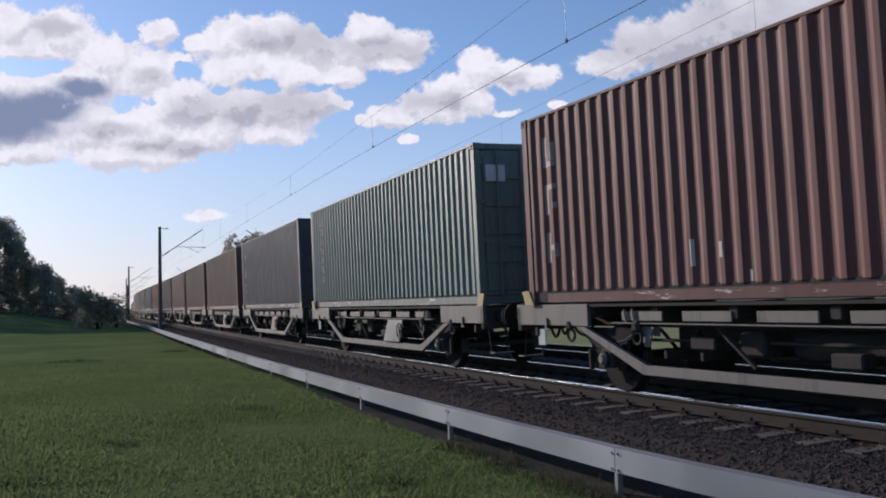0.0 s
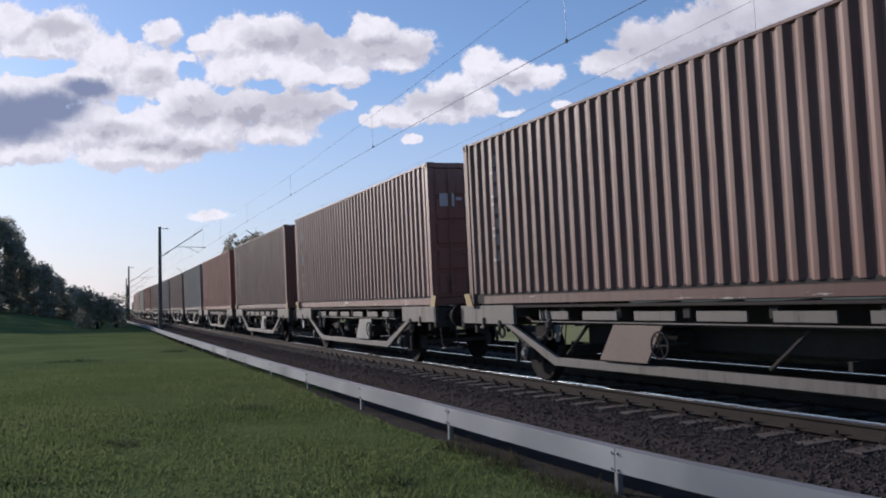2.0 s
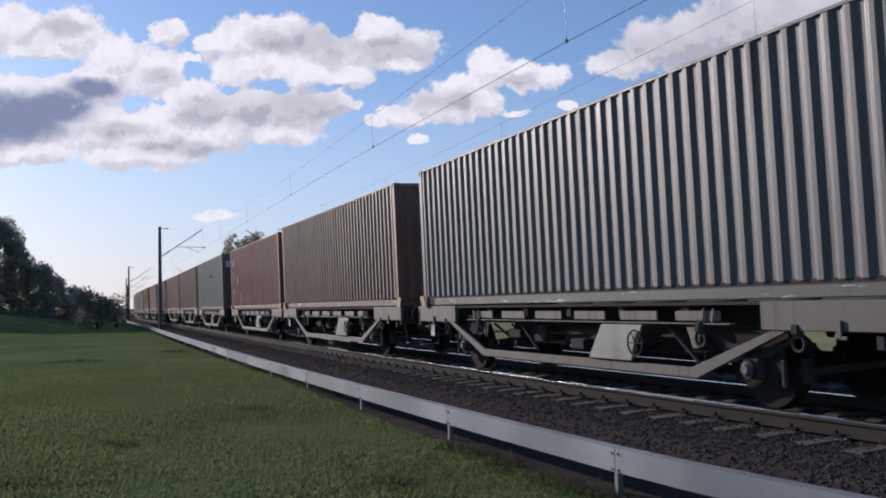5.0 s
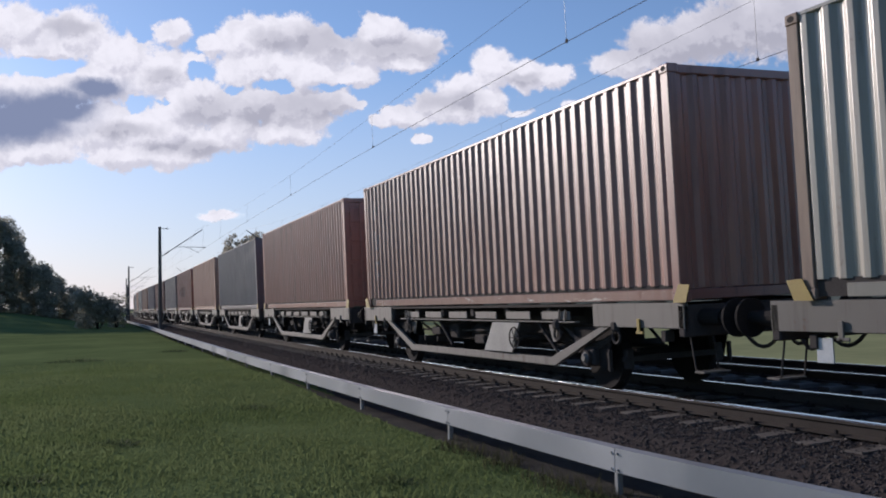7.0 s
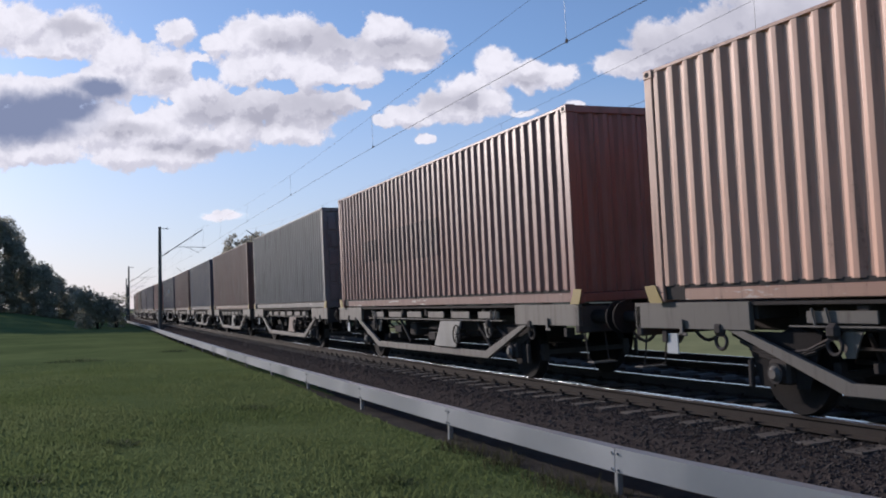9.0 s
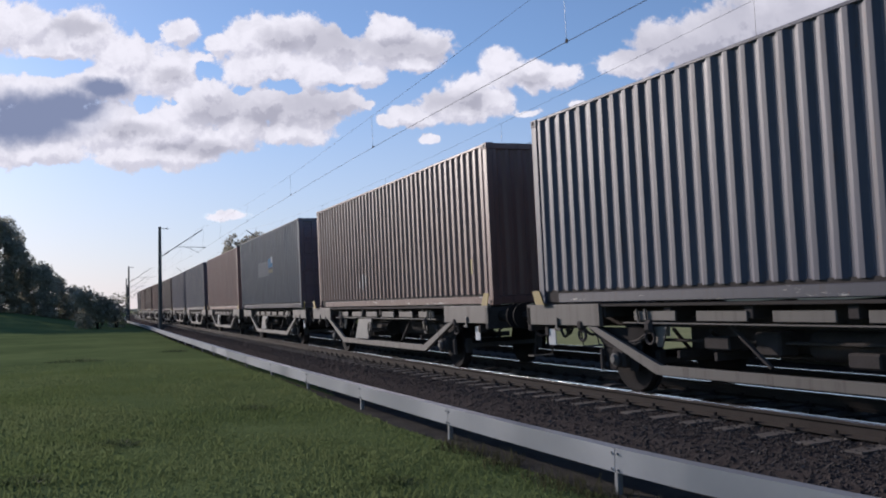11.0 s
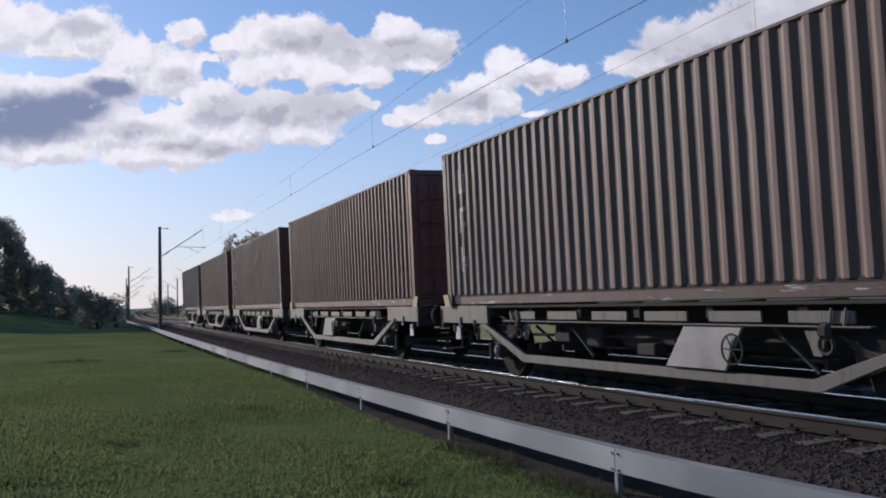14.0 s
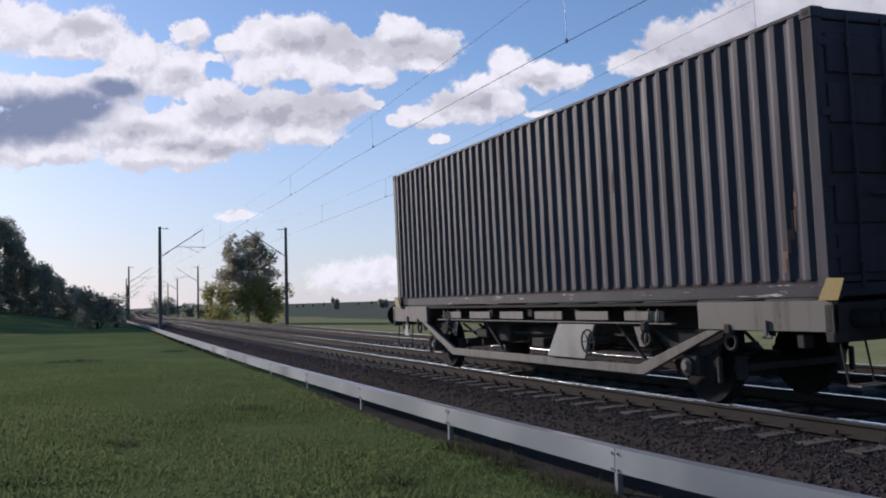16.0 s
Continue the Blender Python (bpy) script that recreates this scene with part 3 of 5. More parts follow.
def build_wagon(plate, label, turned=False):
    e = tagged(new("container_wagon"), label, "freight wagon", "wagons of the train")
    deck = DECK - 0.006
    half, tail = WAGON_MID, 2 * WAGON_MID
    bm = bmesh.new()
    add_box(bm, -0.5, 0.5, 0.1, tail - 0.1, deck - 0.36, deck - 0.05, 0.02)
    add_box(bm, -0.34, 0.34, 3.0, tail - 3.0, 0.56, deck - 0.3, 0.02)
    part("centre_sill", bm, M_DARK, e)
    for i in range(9):
        y = 0.6 + i * (tail - 1.2) / 8
        bm = bmesh.new()
        add_box(bm, -1.09, 1.09, y - 0.07, y + 0.07, deck - 0.2, deck - 0.05, 0.01)
        part("cross_beam", bm, M_DARK, e)
    for k in (-1, 1):
        x0, x1 = k * 1.17, k * 1.10
        for a, b in ((0.03, 2.07), (tail - 2.07, tail - 0.03)):
            bm = bmesh.new()
            add_prism(bm, [(a, deck - 0.32), (b, deck - 0.32), (b, deck), (a, deck)], x0, x1, 0.008)
            part("end_beam", bm, M_FRAME, e)
        bm = bmesh.new()
        add_box(bm, k * 1.15, k * 1.02, 2.07, tail - 2.07, deck - 0.045, deck, 0.006)
        part("side_beam", bm, M_DARK, e)
        bm = bmesh.new()
        add_box(bm, k * 1.15, k * 1.06, 2.6, tail - 2.6, deck - 0.275, deck - 0.258, 0.004)
        part("lower_flange", bm, M_FRAME, e)
        for i in range(6):
            y = half - 3.55 + i * 1.25
            bm = bmesh.new()
            add_box(bm, k * 1.11, k * 1.08, y, y + 0.86, deck - 0.235, deck - 0.11, 0.006)
            part("web_plate", bm, M_FRAME, e)
        bm = bmesh.new()
        outer = [(half - 4.68, deck - 0.32), (half - 3.10, 0.30), (half + 3.10, 0.30), (half + 4.68, deck - 0.32), (half + 4.44, deck - 0.32), (half + 3.0, 0.425), (half - 3.0, 0.425), (half - 4.44, deck - 0.32)]
        add_prism(bm, outer, k * 1.15, k * 1.08, 0.006)
        part("truss", bm, M_FRAME, e, "pale grey trapezoid truss beam")
        for y in (half - 3.05, half + 3.05):
            bm = bmesh.new()
            add_prism(bm, [(y - 0.16, deck - 0.31), (y + 0.16, deck - 0.31), (y + 0.05, 0.66), (y - 0.05, 0.66)], k * 1.10, k * 1.08)
            part("gusset", bm, M_FRAME, e)
        bm = bmesh.new()
        lean = [(4.58, 0.45), (5.66, 0.45), (5.28, deck - 0.29), (4.28, deck - 0.29)] if k < 0 else [(4.58, 0.45), (5.66, 0.45), (6.02, deck - 0.29), (4.95, deck - 0.29)]
        add_prism(bm, lean, k * 1.20, k * 1.165, 0.006)
        part("brake_shield", bm, plate, e)
        wy = 4.40 if k < 0 else 6.0
        bm = bmesh.new()
        add_ring(bm, (k * 1.24, wy, 0.70), 0.17, 0.013)
        for i in range(3):
            a = i * math.pi / 3
            add_rod(bm, (k * 1.24, wy - 0.17 * math.cos(a), 0.70 - 0.17 * math.sin(a)), (k * 1.24, wy + 0.17 * math.cos(a), 0.70 + 0.17 * math.sin(a)), 0.008, 5)
        add_rod(bm, (k * 1.24, wy, 0.70), (k * 0.8, wy, 0.70), 0.02, 6)
        part("handwheel", bm, M_DARK, e)
        for y in (3.4, 7.6):
            bm = bmesh.new()
            add_rod(bm, (k * 0.98, y + 0.62, deck - 0.3), (k * 0.98, y, 0.47), 0.028, 6)
            part("brace", bm, M_DARK, e)
        for y in ((tail - LONG, tail) if turned else (0.0, LONG)):
            u = 1 if y < 1 else -1
            bm = bmesh.new()
            add_prism(bm, [(y + 0.15 * u, deck), (y - 0.10 * u, deck), (y - 0.19 * u, deck + 0.21), (y + 0.02 * u, deck + 0.22)], k * 1.235, k * 1.226)
            part("guide_lug", bm, M_YELLOW, e, "yellow painted corner guide")
        for y in (0.03, tail - 0.03):
            u = 1 if y < 1 else -1
            bm = bmesh.new()
            add_box(bm, k * 1.12, k * 0.98, y - 0.05 + 0.5 * u, y + 0.05 + 0.5 * u, 0.74, 0.88, 0.01)
            part("lashing_block", bm, M_DARK, e)
            bm = bmesh.new()
            c = y + 0.92 * u
            add_box(bm, k * 1.175, k * 1.20, c - 0.035, c + 0.035, 0.83, 1.03, 0.01)
            add_box(bm, k * 1.175, k * 1.20, c - 0.10, c + 0.06, 0.83, 0.87, 0.01)
            part("rope_hook", bm, M_FRAME, e, "painted rope hook")
            for d in (2.9, 3.08):
                bm = bmesh.new()
                add_rod(bm, (k * 1.13, y + d * u, deck - 0.27), (k * 1.13, y + (d - 0.04) * u, deck - 0.08), 0.016, 6)
                part("stanchion", bm, M_FRAME, e)
        bm = bmesh.new()
        add_box(bm, k * 1.10, k * 1.085, tail - 0.76, tail - 0.55, 0.60, 0.85, 0.004)
        part("label_plate", bm, M_LABEL, e, "white label plate")
    # tanks, pipes and brake gear in the middle
    bm = bmesh.new()
    add_rod(bm, (-0.45, 6.2, 0.70), (-0.45, 7.4, 0.70), 0.17, 14)
    part("air_tank", bm, M_DARK, e, smooth=True)
    bm = bmesh.new()
    add_rod(bm, (0.5, 4.2, 0.68), (0.5, 5.6, 0.68), 0.17, 14)
    part("air_tank", bm, M_DARK, e, smooth=True)
    bm = bmesh.new()
    add_box(bm, -0.85, -0.55, 7.6, 8.0, 0.58, 0.86, 0.03)
    add_rod(bm, (-0.75, 2.4, 0.78), (-0.75, 9.8, 0.72), 0.022, 6)
    add_rod(bm, (-0.35, 2.2, 0.52), (-0.35, 10.0, 0.55), 0.03, 6)
    add_rod(bm, (0.15, 2.2, 0.55), (0.15, 10.0, 0.52), 0.03, 6)
    for y in (3.4, 5.2, 8.6, 9.3):
        add_rod(bm, (-0.95, y, 0.88), (-0.35, y + 0.35, 0.5), 0.025, 6)
        add_box(bm, -0.9, 0.9, y - 0.03, y + 0.03, 0.5, 0.6, 0.006)
    part("brake_rigging", bm, M_DARK, e)
    for y0, y1, z in ((6.2, 6.6, 0.6), (8.3, 8.75, 0.72), (2.7, 3.0, 0.66)):
        bm = bmesh.new()
        add_box(bm, -0.95, -0.75, y0, y1, z - 0.08, z + 0.08, 0.02)
        part("control_box", bm, M_DARK, e)
    # running gear: one axle at either end, hung in leaf springs
    for yc, u in ((half - 4.0, -1), (half + 4.0, 1)):
        for k in (-1, 1):
            x = k * 1.0
            bm = bmesh.new()
            add_prism(bm, [(yc - 0.34, 0.30), (yc - 0.16, 0.30), (yc - 0.16, 0.62), (yc + 0.16, 0.62), (yc + 0.16, 0.30), (yc + 0.34, 0.30), (yc + 0.55, deck - 0.34), (yc - 0.55, deck - 0.34)], x - 0.012, x + 0.012)
            part("axle_guard", bm, M_WHEEL, e)
            bm = bmesh.new()
            add_box(bm, x - 0.10, x + 0.10, yc - 0.15, yc + 0.15, 0.34, 0.60, 0.03)
            add_rod(bm, (x, yc, 0.46), (x + 0.15 * k, yc, 0.46), 0.11, 14)
            box = part("axle_box", bm, M_DARK, e)
            bm = bmesh.new()
            add_rod(bm, (x + 0.15 * k, yc, 0.46), (x + 0.19 * k, yc, 0.46), 0.085, 14, 0.05)
            part("axle_cover", bm, M_FRAME, box, "pale axle cover")
            bm = bmesh.new()
            for i, reach in enumerate((0.72, 0.6, 0.46, 0.32)):
                pts = [(x + 0.03 * k, yc + reach * q, 0.66 - 0.022 * i + 0.20 * (reach * q / 0.72) ** 2) for q in (-1, -0.5, 0, 0.5, 1)]
                add_tube(bm, pts, 0.022, 4)
            add_box(bm, x - 0.03, x + 0.08, yc - 0.06, yc + 0.06, 0.56, 0.72, 0.01)
            part("leaf_spring", bm, M_DARK, e)
            for q in (-0.80, 0.80):
                bm = bmesh.new()
                add_box(bm, k * 1.10, k * 1.19, yc + q - 0.09, yc + q + 0.09, deck - 0.40, deck - 0.22, 0.05)
                add_ring(bm, (k * 1.13, yc + q, 0.78), 0.09, 0.022, "x", 14, 5)
                part("spring_shackle", bm, M_DARK, e)
            bm = bmesh.new()
            add_box(bm, k * 1.0, k * 1.06, yc + 0.46 * u - 0.03, yc + 0.46 * u + 0.03, 0.28, 0.58, 0.012)
            part("brake_hanger", bm, M_DARK, e)
        bm = bmesh.new()
        add_rod(bm, (-0.95, yc, 0.46), (0.95, yc, 0.46), 0.08, 10)
        axle = part("wheelset", bm, M_WHEEL, e)
        for k in (-1, 1):
            bm = bmesh.new()
            add_rod(bm, (k * 0.70, yc, 0.46), (k * 0.82, yc, 0.46), 0.46, 32)
            add_rod(bm, (k * 0.67, yc, 0.46), (k * 0.70, yc, 0.46), 0.49, 32)
            add_rod(bm, (k * 0.82, yc, 0.46), (k * 0.835, yc, 0.46), 0.36, 24, 0.2)
            part("wheel", bm, M_WHEEL, axle)
        for q in (-0.52, 0.52):
            bm = bmesh.new()
            add_box(bm, -0.85, 0.85, yc + q - 0.04, yc + q + 0.04, 0.40, 0.48, 0.01)
            for k in (-1, 1):
                add_box(bm, k * 0.70, k * 0.83, yc + q - 0.05, yc + q + 0.05, 0.30, 0.58, 0.02)
            part("brake_beam", bm, M_DARK, e)
    for end, u in ((0.03, -1), (tail - 0.03, 1)):
        bm = bmesh.new()
        add_box(bm, -1.17, 1.17, end, end - 0.12 * u, deck - 0.42, deck - 0.03, 0.015)
        part("head_stock", bm, M_DARK, e)
        for k in (-0.875, 0.875):
            bm = bmesh.new()
            add_rod(bm, (k, end, 1.04), (k, end + 0.36 * u, 1.04), 0.10, 14)
            add_rod(bm, (k, end + 0.36 * u, 1.04), (k, end + 0.62 * u, 1.04), 0.075, 14)
            add_rod(bm, (k, end + 0.58 * u, 1.04), (k, end + 0.615 * u, 1.04), 0.225, 20)
            part("buffer", bm, M_WHEEL, e)
        bm = bmesh.new()
        add_box(bm, -0.05, 0.05, end, end + 0.35 * u, 0.94, 1.06, 0.02)
        add_ring(bm, (0, end + 0.45 * u, 0.98), 0.10, 0.025)
        part("coupling", bm, M_DARK, e)
        for x in (-0.35, 0.35):
            bm = bmesh.new()
            wire(bm, (x, end, 0.95), (x * 0.6, end + 0.6 * u, 0.92), 0.025, 0.28, 8)
            part("brake_hose", bm, M_DARK, e)
        bm = bmesh.new()
        add_tube(bm, [(x, end + y * u, z) for x, y, z in ((-1.05, -0.06, 0.85), (-1.05, 0.02, 0.42), (-1.05, 0.12, 0.40), (-0.72, 0.12, 0.40), (-0.72, 0.02, 0.42), (-0.72, -0.06, 0.85))], 0.012, 5)
        step = part("foot_step", bm, M_DARK, e)
        bm = bmesh.new()
        add_box(bm, -1.08, -0.69, end + 0.02 * u, end + 0.2 * u, 0.385, 0.405, 0.004)
        part("tread_plate", bm, M_FRAME, step)
    return e


# Base colours partly hold the sun's strength as each container passes.
RED, BROWN, RUST = (0.24, 0.052, 0.04), (0.160, 0.076, 0.060), (0.31, 0.112, 0.072)
GREEN, NAVY, BLUE, SLATE = (0.112, 0.172, 0.155), (0.062, 0.066, 0.098), (0.088, 0.084, 0.110), (0.162, 0.153, 0.153)
CLAY = (0.35, 0.16, 0.118)
STEEL = (0.128, 0.114, 0.132)
INK = (0.048, 0.046, 0.063)
WINE = (0.150, 0.066, 0.058)
SAND = (0.50, 0.275, 0.195)
COPPER, DUN = (0.28, 0.125, 0.098), (0.13, 0.086, 0.075)
SOIL = (0.25, 0.122, 0.096)
BRICK, UMBER = (0.230, 0.080, 0.062), (0.065, 0.061, 0.075)
OAK = (0.112, 0.058, 0.047)
PALE, DUSK, TAN = (0.305, 0.285, 0.245), (0.098, 0.096, 0.10), (0.19, 0.10, 0.07)
# colour, word, doors at the near end, letters at the far end of the side
TRAIN = [(WINE, "dull wine red", 1, 1), (GREEN, "grey teal", 1, 1), (UMBER, "dark slate blue", 1, 1), (BROWN, "brown-red", 1, 0), (BROWN, "brown-red", 1, 1),
         (SOIL, "pale brown-red", 1, 1), (BROWN, "brown", 0, 1), (RUST, "orange-red", 1, 1), (SLATE, "slate blue", 0, 0), (BROWN, "brown-red", 0, 0),
         (DUSK, "dark grey", 1, 0), (TAN, "tan brown", 0, 0), (RED, "red", 1, 1), (PALE, "pale grey", 1, 0), (COPPER, "dull copper red", 0, 1),
         (CLAY, "clay red", 1, 0), (STEEL, "dark slate grey", 1, 0), (SAND, "pale red-brown", 0, 0), (BRICK, "faded red", 0, 0), (SLATE, "slate grey", 1, 0),
         (BROWN, "brown-red", 0, 0), (NAVY, "dark navy", 1, 0), (BROWN, "brown-red", 0, 0), (BLUE, "deep blue", 1, 0), (SOIL, "rusty brown", 1, 0),
         (BLUE, "deep blue", 1, 0), (STEEL, "dark slate grey", 1, 0), (DUN, "dun brown", 1, 1), (BROWN, "brown-red", 1, 0), (OAK, "dark brown", 1, 1),
         (OAK, "dark brown-red", 1, 0), (INK, "dark blue-grey", 1, 0)]
GLOSS = {1: 0.45, 2: 0.4, 3: 0.35, 4: 0.35, 13: 1.0, 14: 1.0, 15: 0.9, 16: 0.8, 17: 0.6, 18: 0.7, 22: 0.7, 23: 1.0, 26: 0.2, 27: 0.2, 28: 0.2, 29: 0.25, 30: 0.2, 31: 0.15, 0: 0.15, 5: 0.5, 7: 0.4}   # paint gloss, set higher or lower to imitate stronger or weaker sun
CONTAINERS, WAGONS = [], []


def build_train():
    kinds = {(d, i): build_container(d, 3 + 7 * i + d) for d in (0, 1) for i in (0, 1, 2)}
    m_rust = plain("rusty_shield", (0.13, 0.088, 0.068), (0.21, 0.15, 0.12), 0.7, 0, 3, 25)
    wagons = [build_wagon(M_SHIELD, "flat container wagon with a pale grey trapezoid truss frame"),
              build_wagon(m_rust, "flat container wagon with a pale frame and rusty brake shield"),
              build_wagon(M_SHIELD, "flat container wagon with a pale grey trapezoid truss frame", True),
              build_wagon(m_rust, "flat container wagon with a pale frame and rusty brake shield", True)]
    used = set()
    for n, (colour, word, doors, letters) in enumerate(TRAIN):
        key = (doors, n % 3)
        box = kinds[key] if key not in used else copy_thing(kinds[key], Matrix())
        used.add(key)
        CONTAINERS.append((n, box))
        j = 3 if n == 4 else 1 if n in (2, 7, 19) else 2 if n in TURNED else 0
        wag = wagons[j] if ("w", j) not in used else copy_thing(wagons[j], Matrix())
        used.add(("w", j))
        WAGONS.append((n, wag))
    for n, box in CONTAINERS:
        colour, word, doors, letters = TRAIN[n]
        tagged(box, f"{word} corrugated steel shipping container" + (" with white side lettering" if letters else " on a rail wagon"), "shipping container", "containers of the train")
        v = 0.92 + 0.16 * random.Random(n).random()
        for o in box.children_recursive:
            dirt = 0.72 if o.name.startswith("bottom_rail") else 1.0
            o.color = (*[c * v * dirt for c in colour], GLOSS.get(n, 0.55))
    for n, wag in WAGONS:
        v = 0.85 + 0.2 * random.Random(n + 70).random()
        for o in wag.children_recursive:
            o.color = (0.30, 0.21, 0.04, 0.4) if n in (8, 12, 14) and o.name.startswith("rope_hook") else (0.150 * v, 0.136 * v, 0.121 * v, 0.3)
    for n, box in CONTAINERS:
        colour, word, doors, letters = TRAIN[n]
        if letters:
            if n in (1, 4, 6):
                for i in range(7):
                    z = 2.36 - i * 0.27
                    side_mark(box, [(11.0, 11.07, z, z + 0.19), (11.07, 11.22, z + (0.14 if i % 2 else 0.0), z + (0.19 if i % 2 else 0.05))], M_WORN, "letter", "worn white paint bar")
            else:
                for i in range(3):
                    z = 2.07 - i * 0.725
                    k = (i + n) % 3
                    side_mark(box, [(11.52, 11.61, z, z + 0.46), (11.30, 11.52, z + (0.0, 0.38, 0.19)[k], z + (0.08, 0.46, 0.27)[k]), (11.30, 11.38, z + 0.09, z + (0.36, 0.18, 0.29)[k])], M_WHITE if n == 12 else M_WORN, "letter", "white paint bar")
        if doors:
            bars = [(0.15, 0.95, 2.32, 2.42), (0.4, 0.9, 2.14, 2.22)]
            if n in (1, 13):
                bars = [(-1.0, -0.62, 2.2, 2.5)]
            elif n in (5, 27):
                bars = [(-0.98, -0.80, 2.0, 2.26), (-0.72, -0.66, 2.0, 2.26), (-0.62, -0.50, 2.12, 2.18), (-0.42, -0.24, 2.0, 2.26)]
            end_mark(box, bars, M_LABEL, "end_marking", "pale painted bars on the door end")
    # the pale container: dark door end, rusty posts and peeled bars of old paint
    for o in CONTAINERS[13][1].children_recursive:
        kind = o.name.split(".")[0]
        if kind in ("door", "pressed_panel", "hinge", "end_rail", "lock_bar", "handle"):
            o.color = (0.122, 0.115, 0.112, 0.4)
        elif kind in ("corner_post", "corner_casting"):
            o.color = (0.22, 0.15, 0.11, 0.4)
    m_peel = plain("peeled_paint", (0.07, 0.055, 0.045), (0.16, 0.13, 0.11), 0.8, 0, 5, 30)
    r = random.Random(13)
    for i in range(9):
        y, z = 3.1 + i * 0.26, 1.80 + r.uniform(-0.04, 0.05)
        side_mark(CONTAINERS[13][1], [(y, y + r.uniform(0.08, 0.2), z, z + r.uniform(0.08, 0.24))], m_peel, "peeled_bar", "peeled dark bar of old paint")
    m_patch = plain("repainted_patch", (0.10, 0.035, 0.03), (0.16, 0.06, 0.05), 0.5)
    side_mark(CONTAINERS[18][1], [(5.2, 8.6, 1.0, 1.75), (9.0, 10.2, 1.1, 1.6)], m_patch, "dark_patch", "darker repainted patch")
    # scrapes and rust where the paint is gone
    m_scrape = plain("bare_scrape", (0.36, 0.32, 0.30), (0.55, 0.50, 0.47), 0.6, 0, 6, 40)
    m_stain = plain("rust_stain", (0.085, 0.055, 0.042), (0.21, 0.105, 0.06), 0.8, 0, 9, 60)
    for n, marks in ((0, ((8.27, 8.33, 0.42, 0.74), (7.78, 7.83, 0.50, 0.68), (7.36, 7.41, 0.10, 0.34), (10.9, 10.95, 0.2, 0.5))),
                     (22, ((7.74, 7.80, 0.45, 0.85), (7.50, 7.55, 0.55, 0.80), (8.02, 8.07, 0.50, 0.66))),
                     (12, ((10.2, 10.27, 1.2, 1.6), (9.4, 9.46, 0.3, 0.7))), (29, ((5.1, 5.15, 1.9, 2.3), (4.0, 4.06, 0.5, 0.8)))):
        for m in marks:
            side_mark(CONTAINERS[n][1], [m], m_scrape, "paint_scrape", "pale bare scrape in the paint")
    for m in ((0.40, 0.44, 0.95, 1.10), (0.43, 0.48, 0.70, 0.92), (0.46, 0.53, 0.62, 0.72), (0.50, 0.54, 0.48, 0.62), (0.53, 0.60, 0.42, 0.50), (0.56, 0.60, 0.28, 0.42), (3.62, 3.66, 1.5, 1.75), (8.5, 8.54, 1.2, 1.5)):
        side_mark(CONTAINERS[31][1], [m], m_stain, "rust_stain", "orange rust stain on the side")
    m_stripe = plain("blue_stripe", (0.06, 0.17, 0.34), (0.12, 0.27, 0.48), 0.5)
    m_panel = plain("worn_grey_panel", (0.17, 0.165, 0.18), (0.27, 0.265, 0.28), 0.5, 0, 4, 30)
    m_tan = plain("tan_paint", (0.22, 0.19, 0.13), (0.34, 0.30, 0.22), 0.5)
    logo = CONTAINERS[23][1]
    side_mark(logo, [(5.70, 7.95, 1.24, 1.80)], m_panel, "worn_panel", "worn grey painted panel")
    side_mark(logo, [(5.20, 5.70, 1.54, 1.88), (4.86, 5.20, 1.54, 1.70)], m_stripe, "side_logo", "blue painted block")
    side_mark(logo, [(4.86, 5.20, 1.70, 1.92)], M_LABEL, "side_logo", "pale painted block")
    side_mark(logo, [(4.86, 5.05, 1.34, 1.47), (5.12, 5.34, 1.34, 1.47), (5.42, 5.66, 1.34, 1.47)], m_tan, "side_logo", "tan painted bars")
    side_mark(CONTAINERS[22][1], [(0.86, 1.03, 0.58, 0.86)], M_YELLOW, "yellow_mark", "yellow painted mark")


build_train()


# ---- trees and bushes ----
def thin_leaf(nt, colour, bsdf, share):
    """Let a part of the light pass through the blade."""
    tl = nt.nodes.new("ShaderNodeBsdfTranslucent")
    ms = nt.nodes.new("ShaderNodeMixShader")
    ms.inputs[0].default_value = share
    nt.links.new(colour, tl.inputs[0])
    nt.links.new(bsdf.outputs[0], ms.inputs[1])
    nt.links.new(tl.outputs[0], ms.inputs[2])
    nt.links.new(ms.outputs[0], nt.nodes["Material Output"].inputs[0])


def leaf_material(name, dark, light):
    m, nt, nd, ln, b = nodes_of(name)
    g = nd.new("ShaderNodeNewGeometry")
    c = mix(nt, dark, light, g.outputs["Random Per Island"])
    ln.new(c, b.inputs["Base Color"])
    b.inputs["Roughness"].default_value = 0.7
    b.inputs["Specular IOR Level"].default_value = 0.2
    thin_leaf(nt, c, b, 0.6)
    return m


# Leaves of wood and bushes are paled and greyed to imitate haze.
M_HAZE_LEAF = leaf_material("haze_greyed_leaves", (0.28, 0.275, 0.22), (0.42, 0.41, 0.33))
M_FRESH = leaf_material("yellow_green_leaves", (0.24, 0.23, 0.09), (0.40, 0.38, 0.15))
M_OLIVE = leaf_material("olive_leaves", (0.26, 0.24, 0.19), (0.42, 0.39, 0.31))


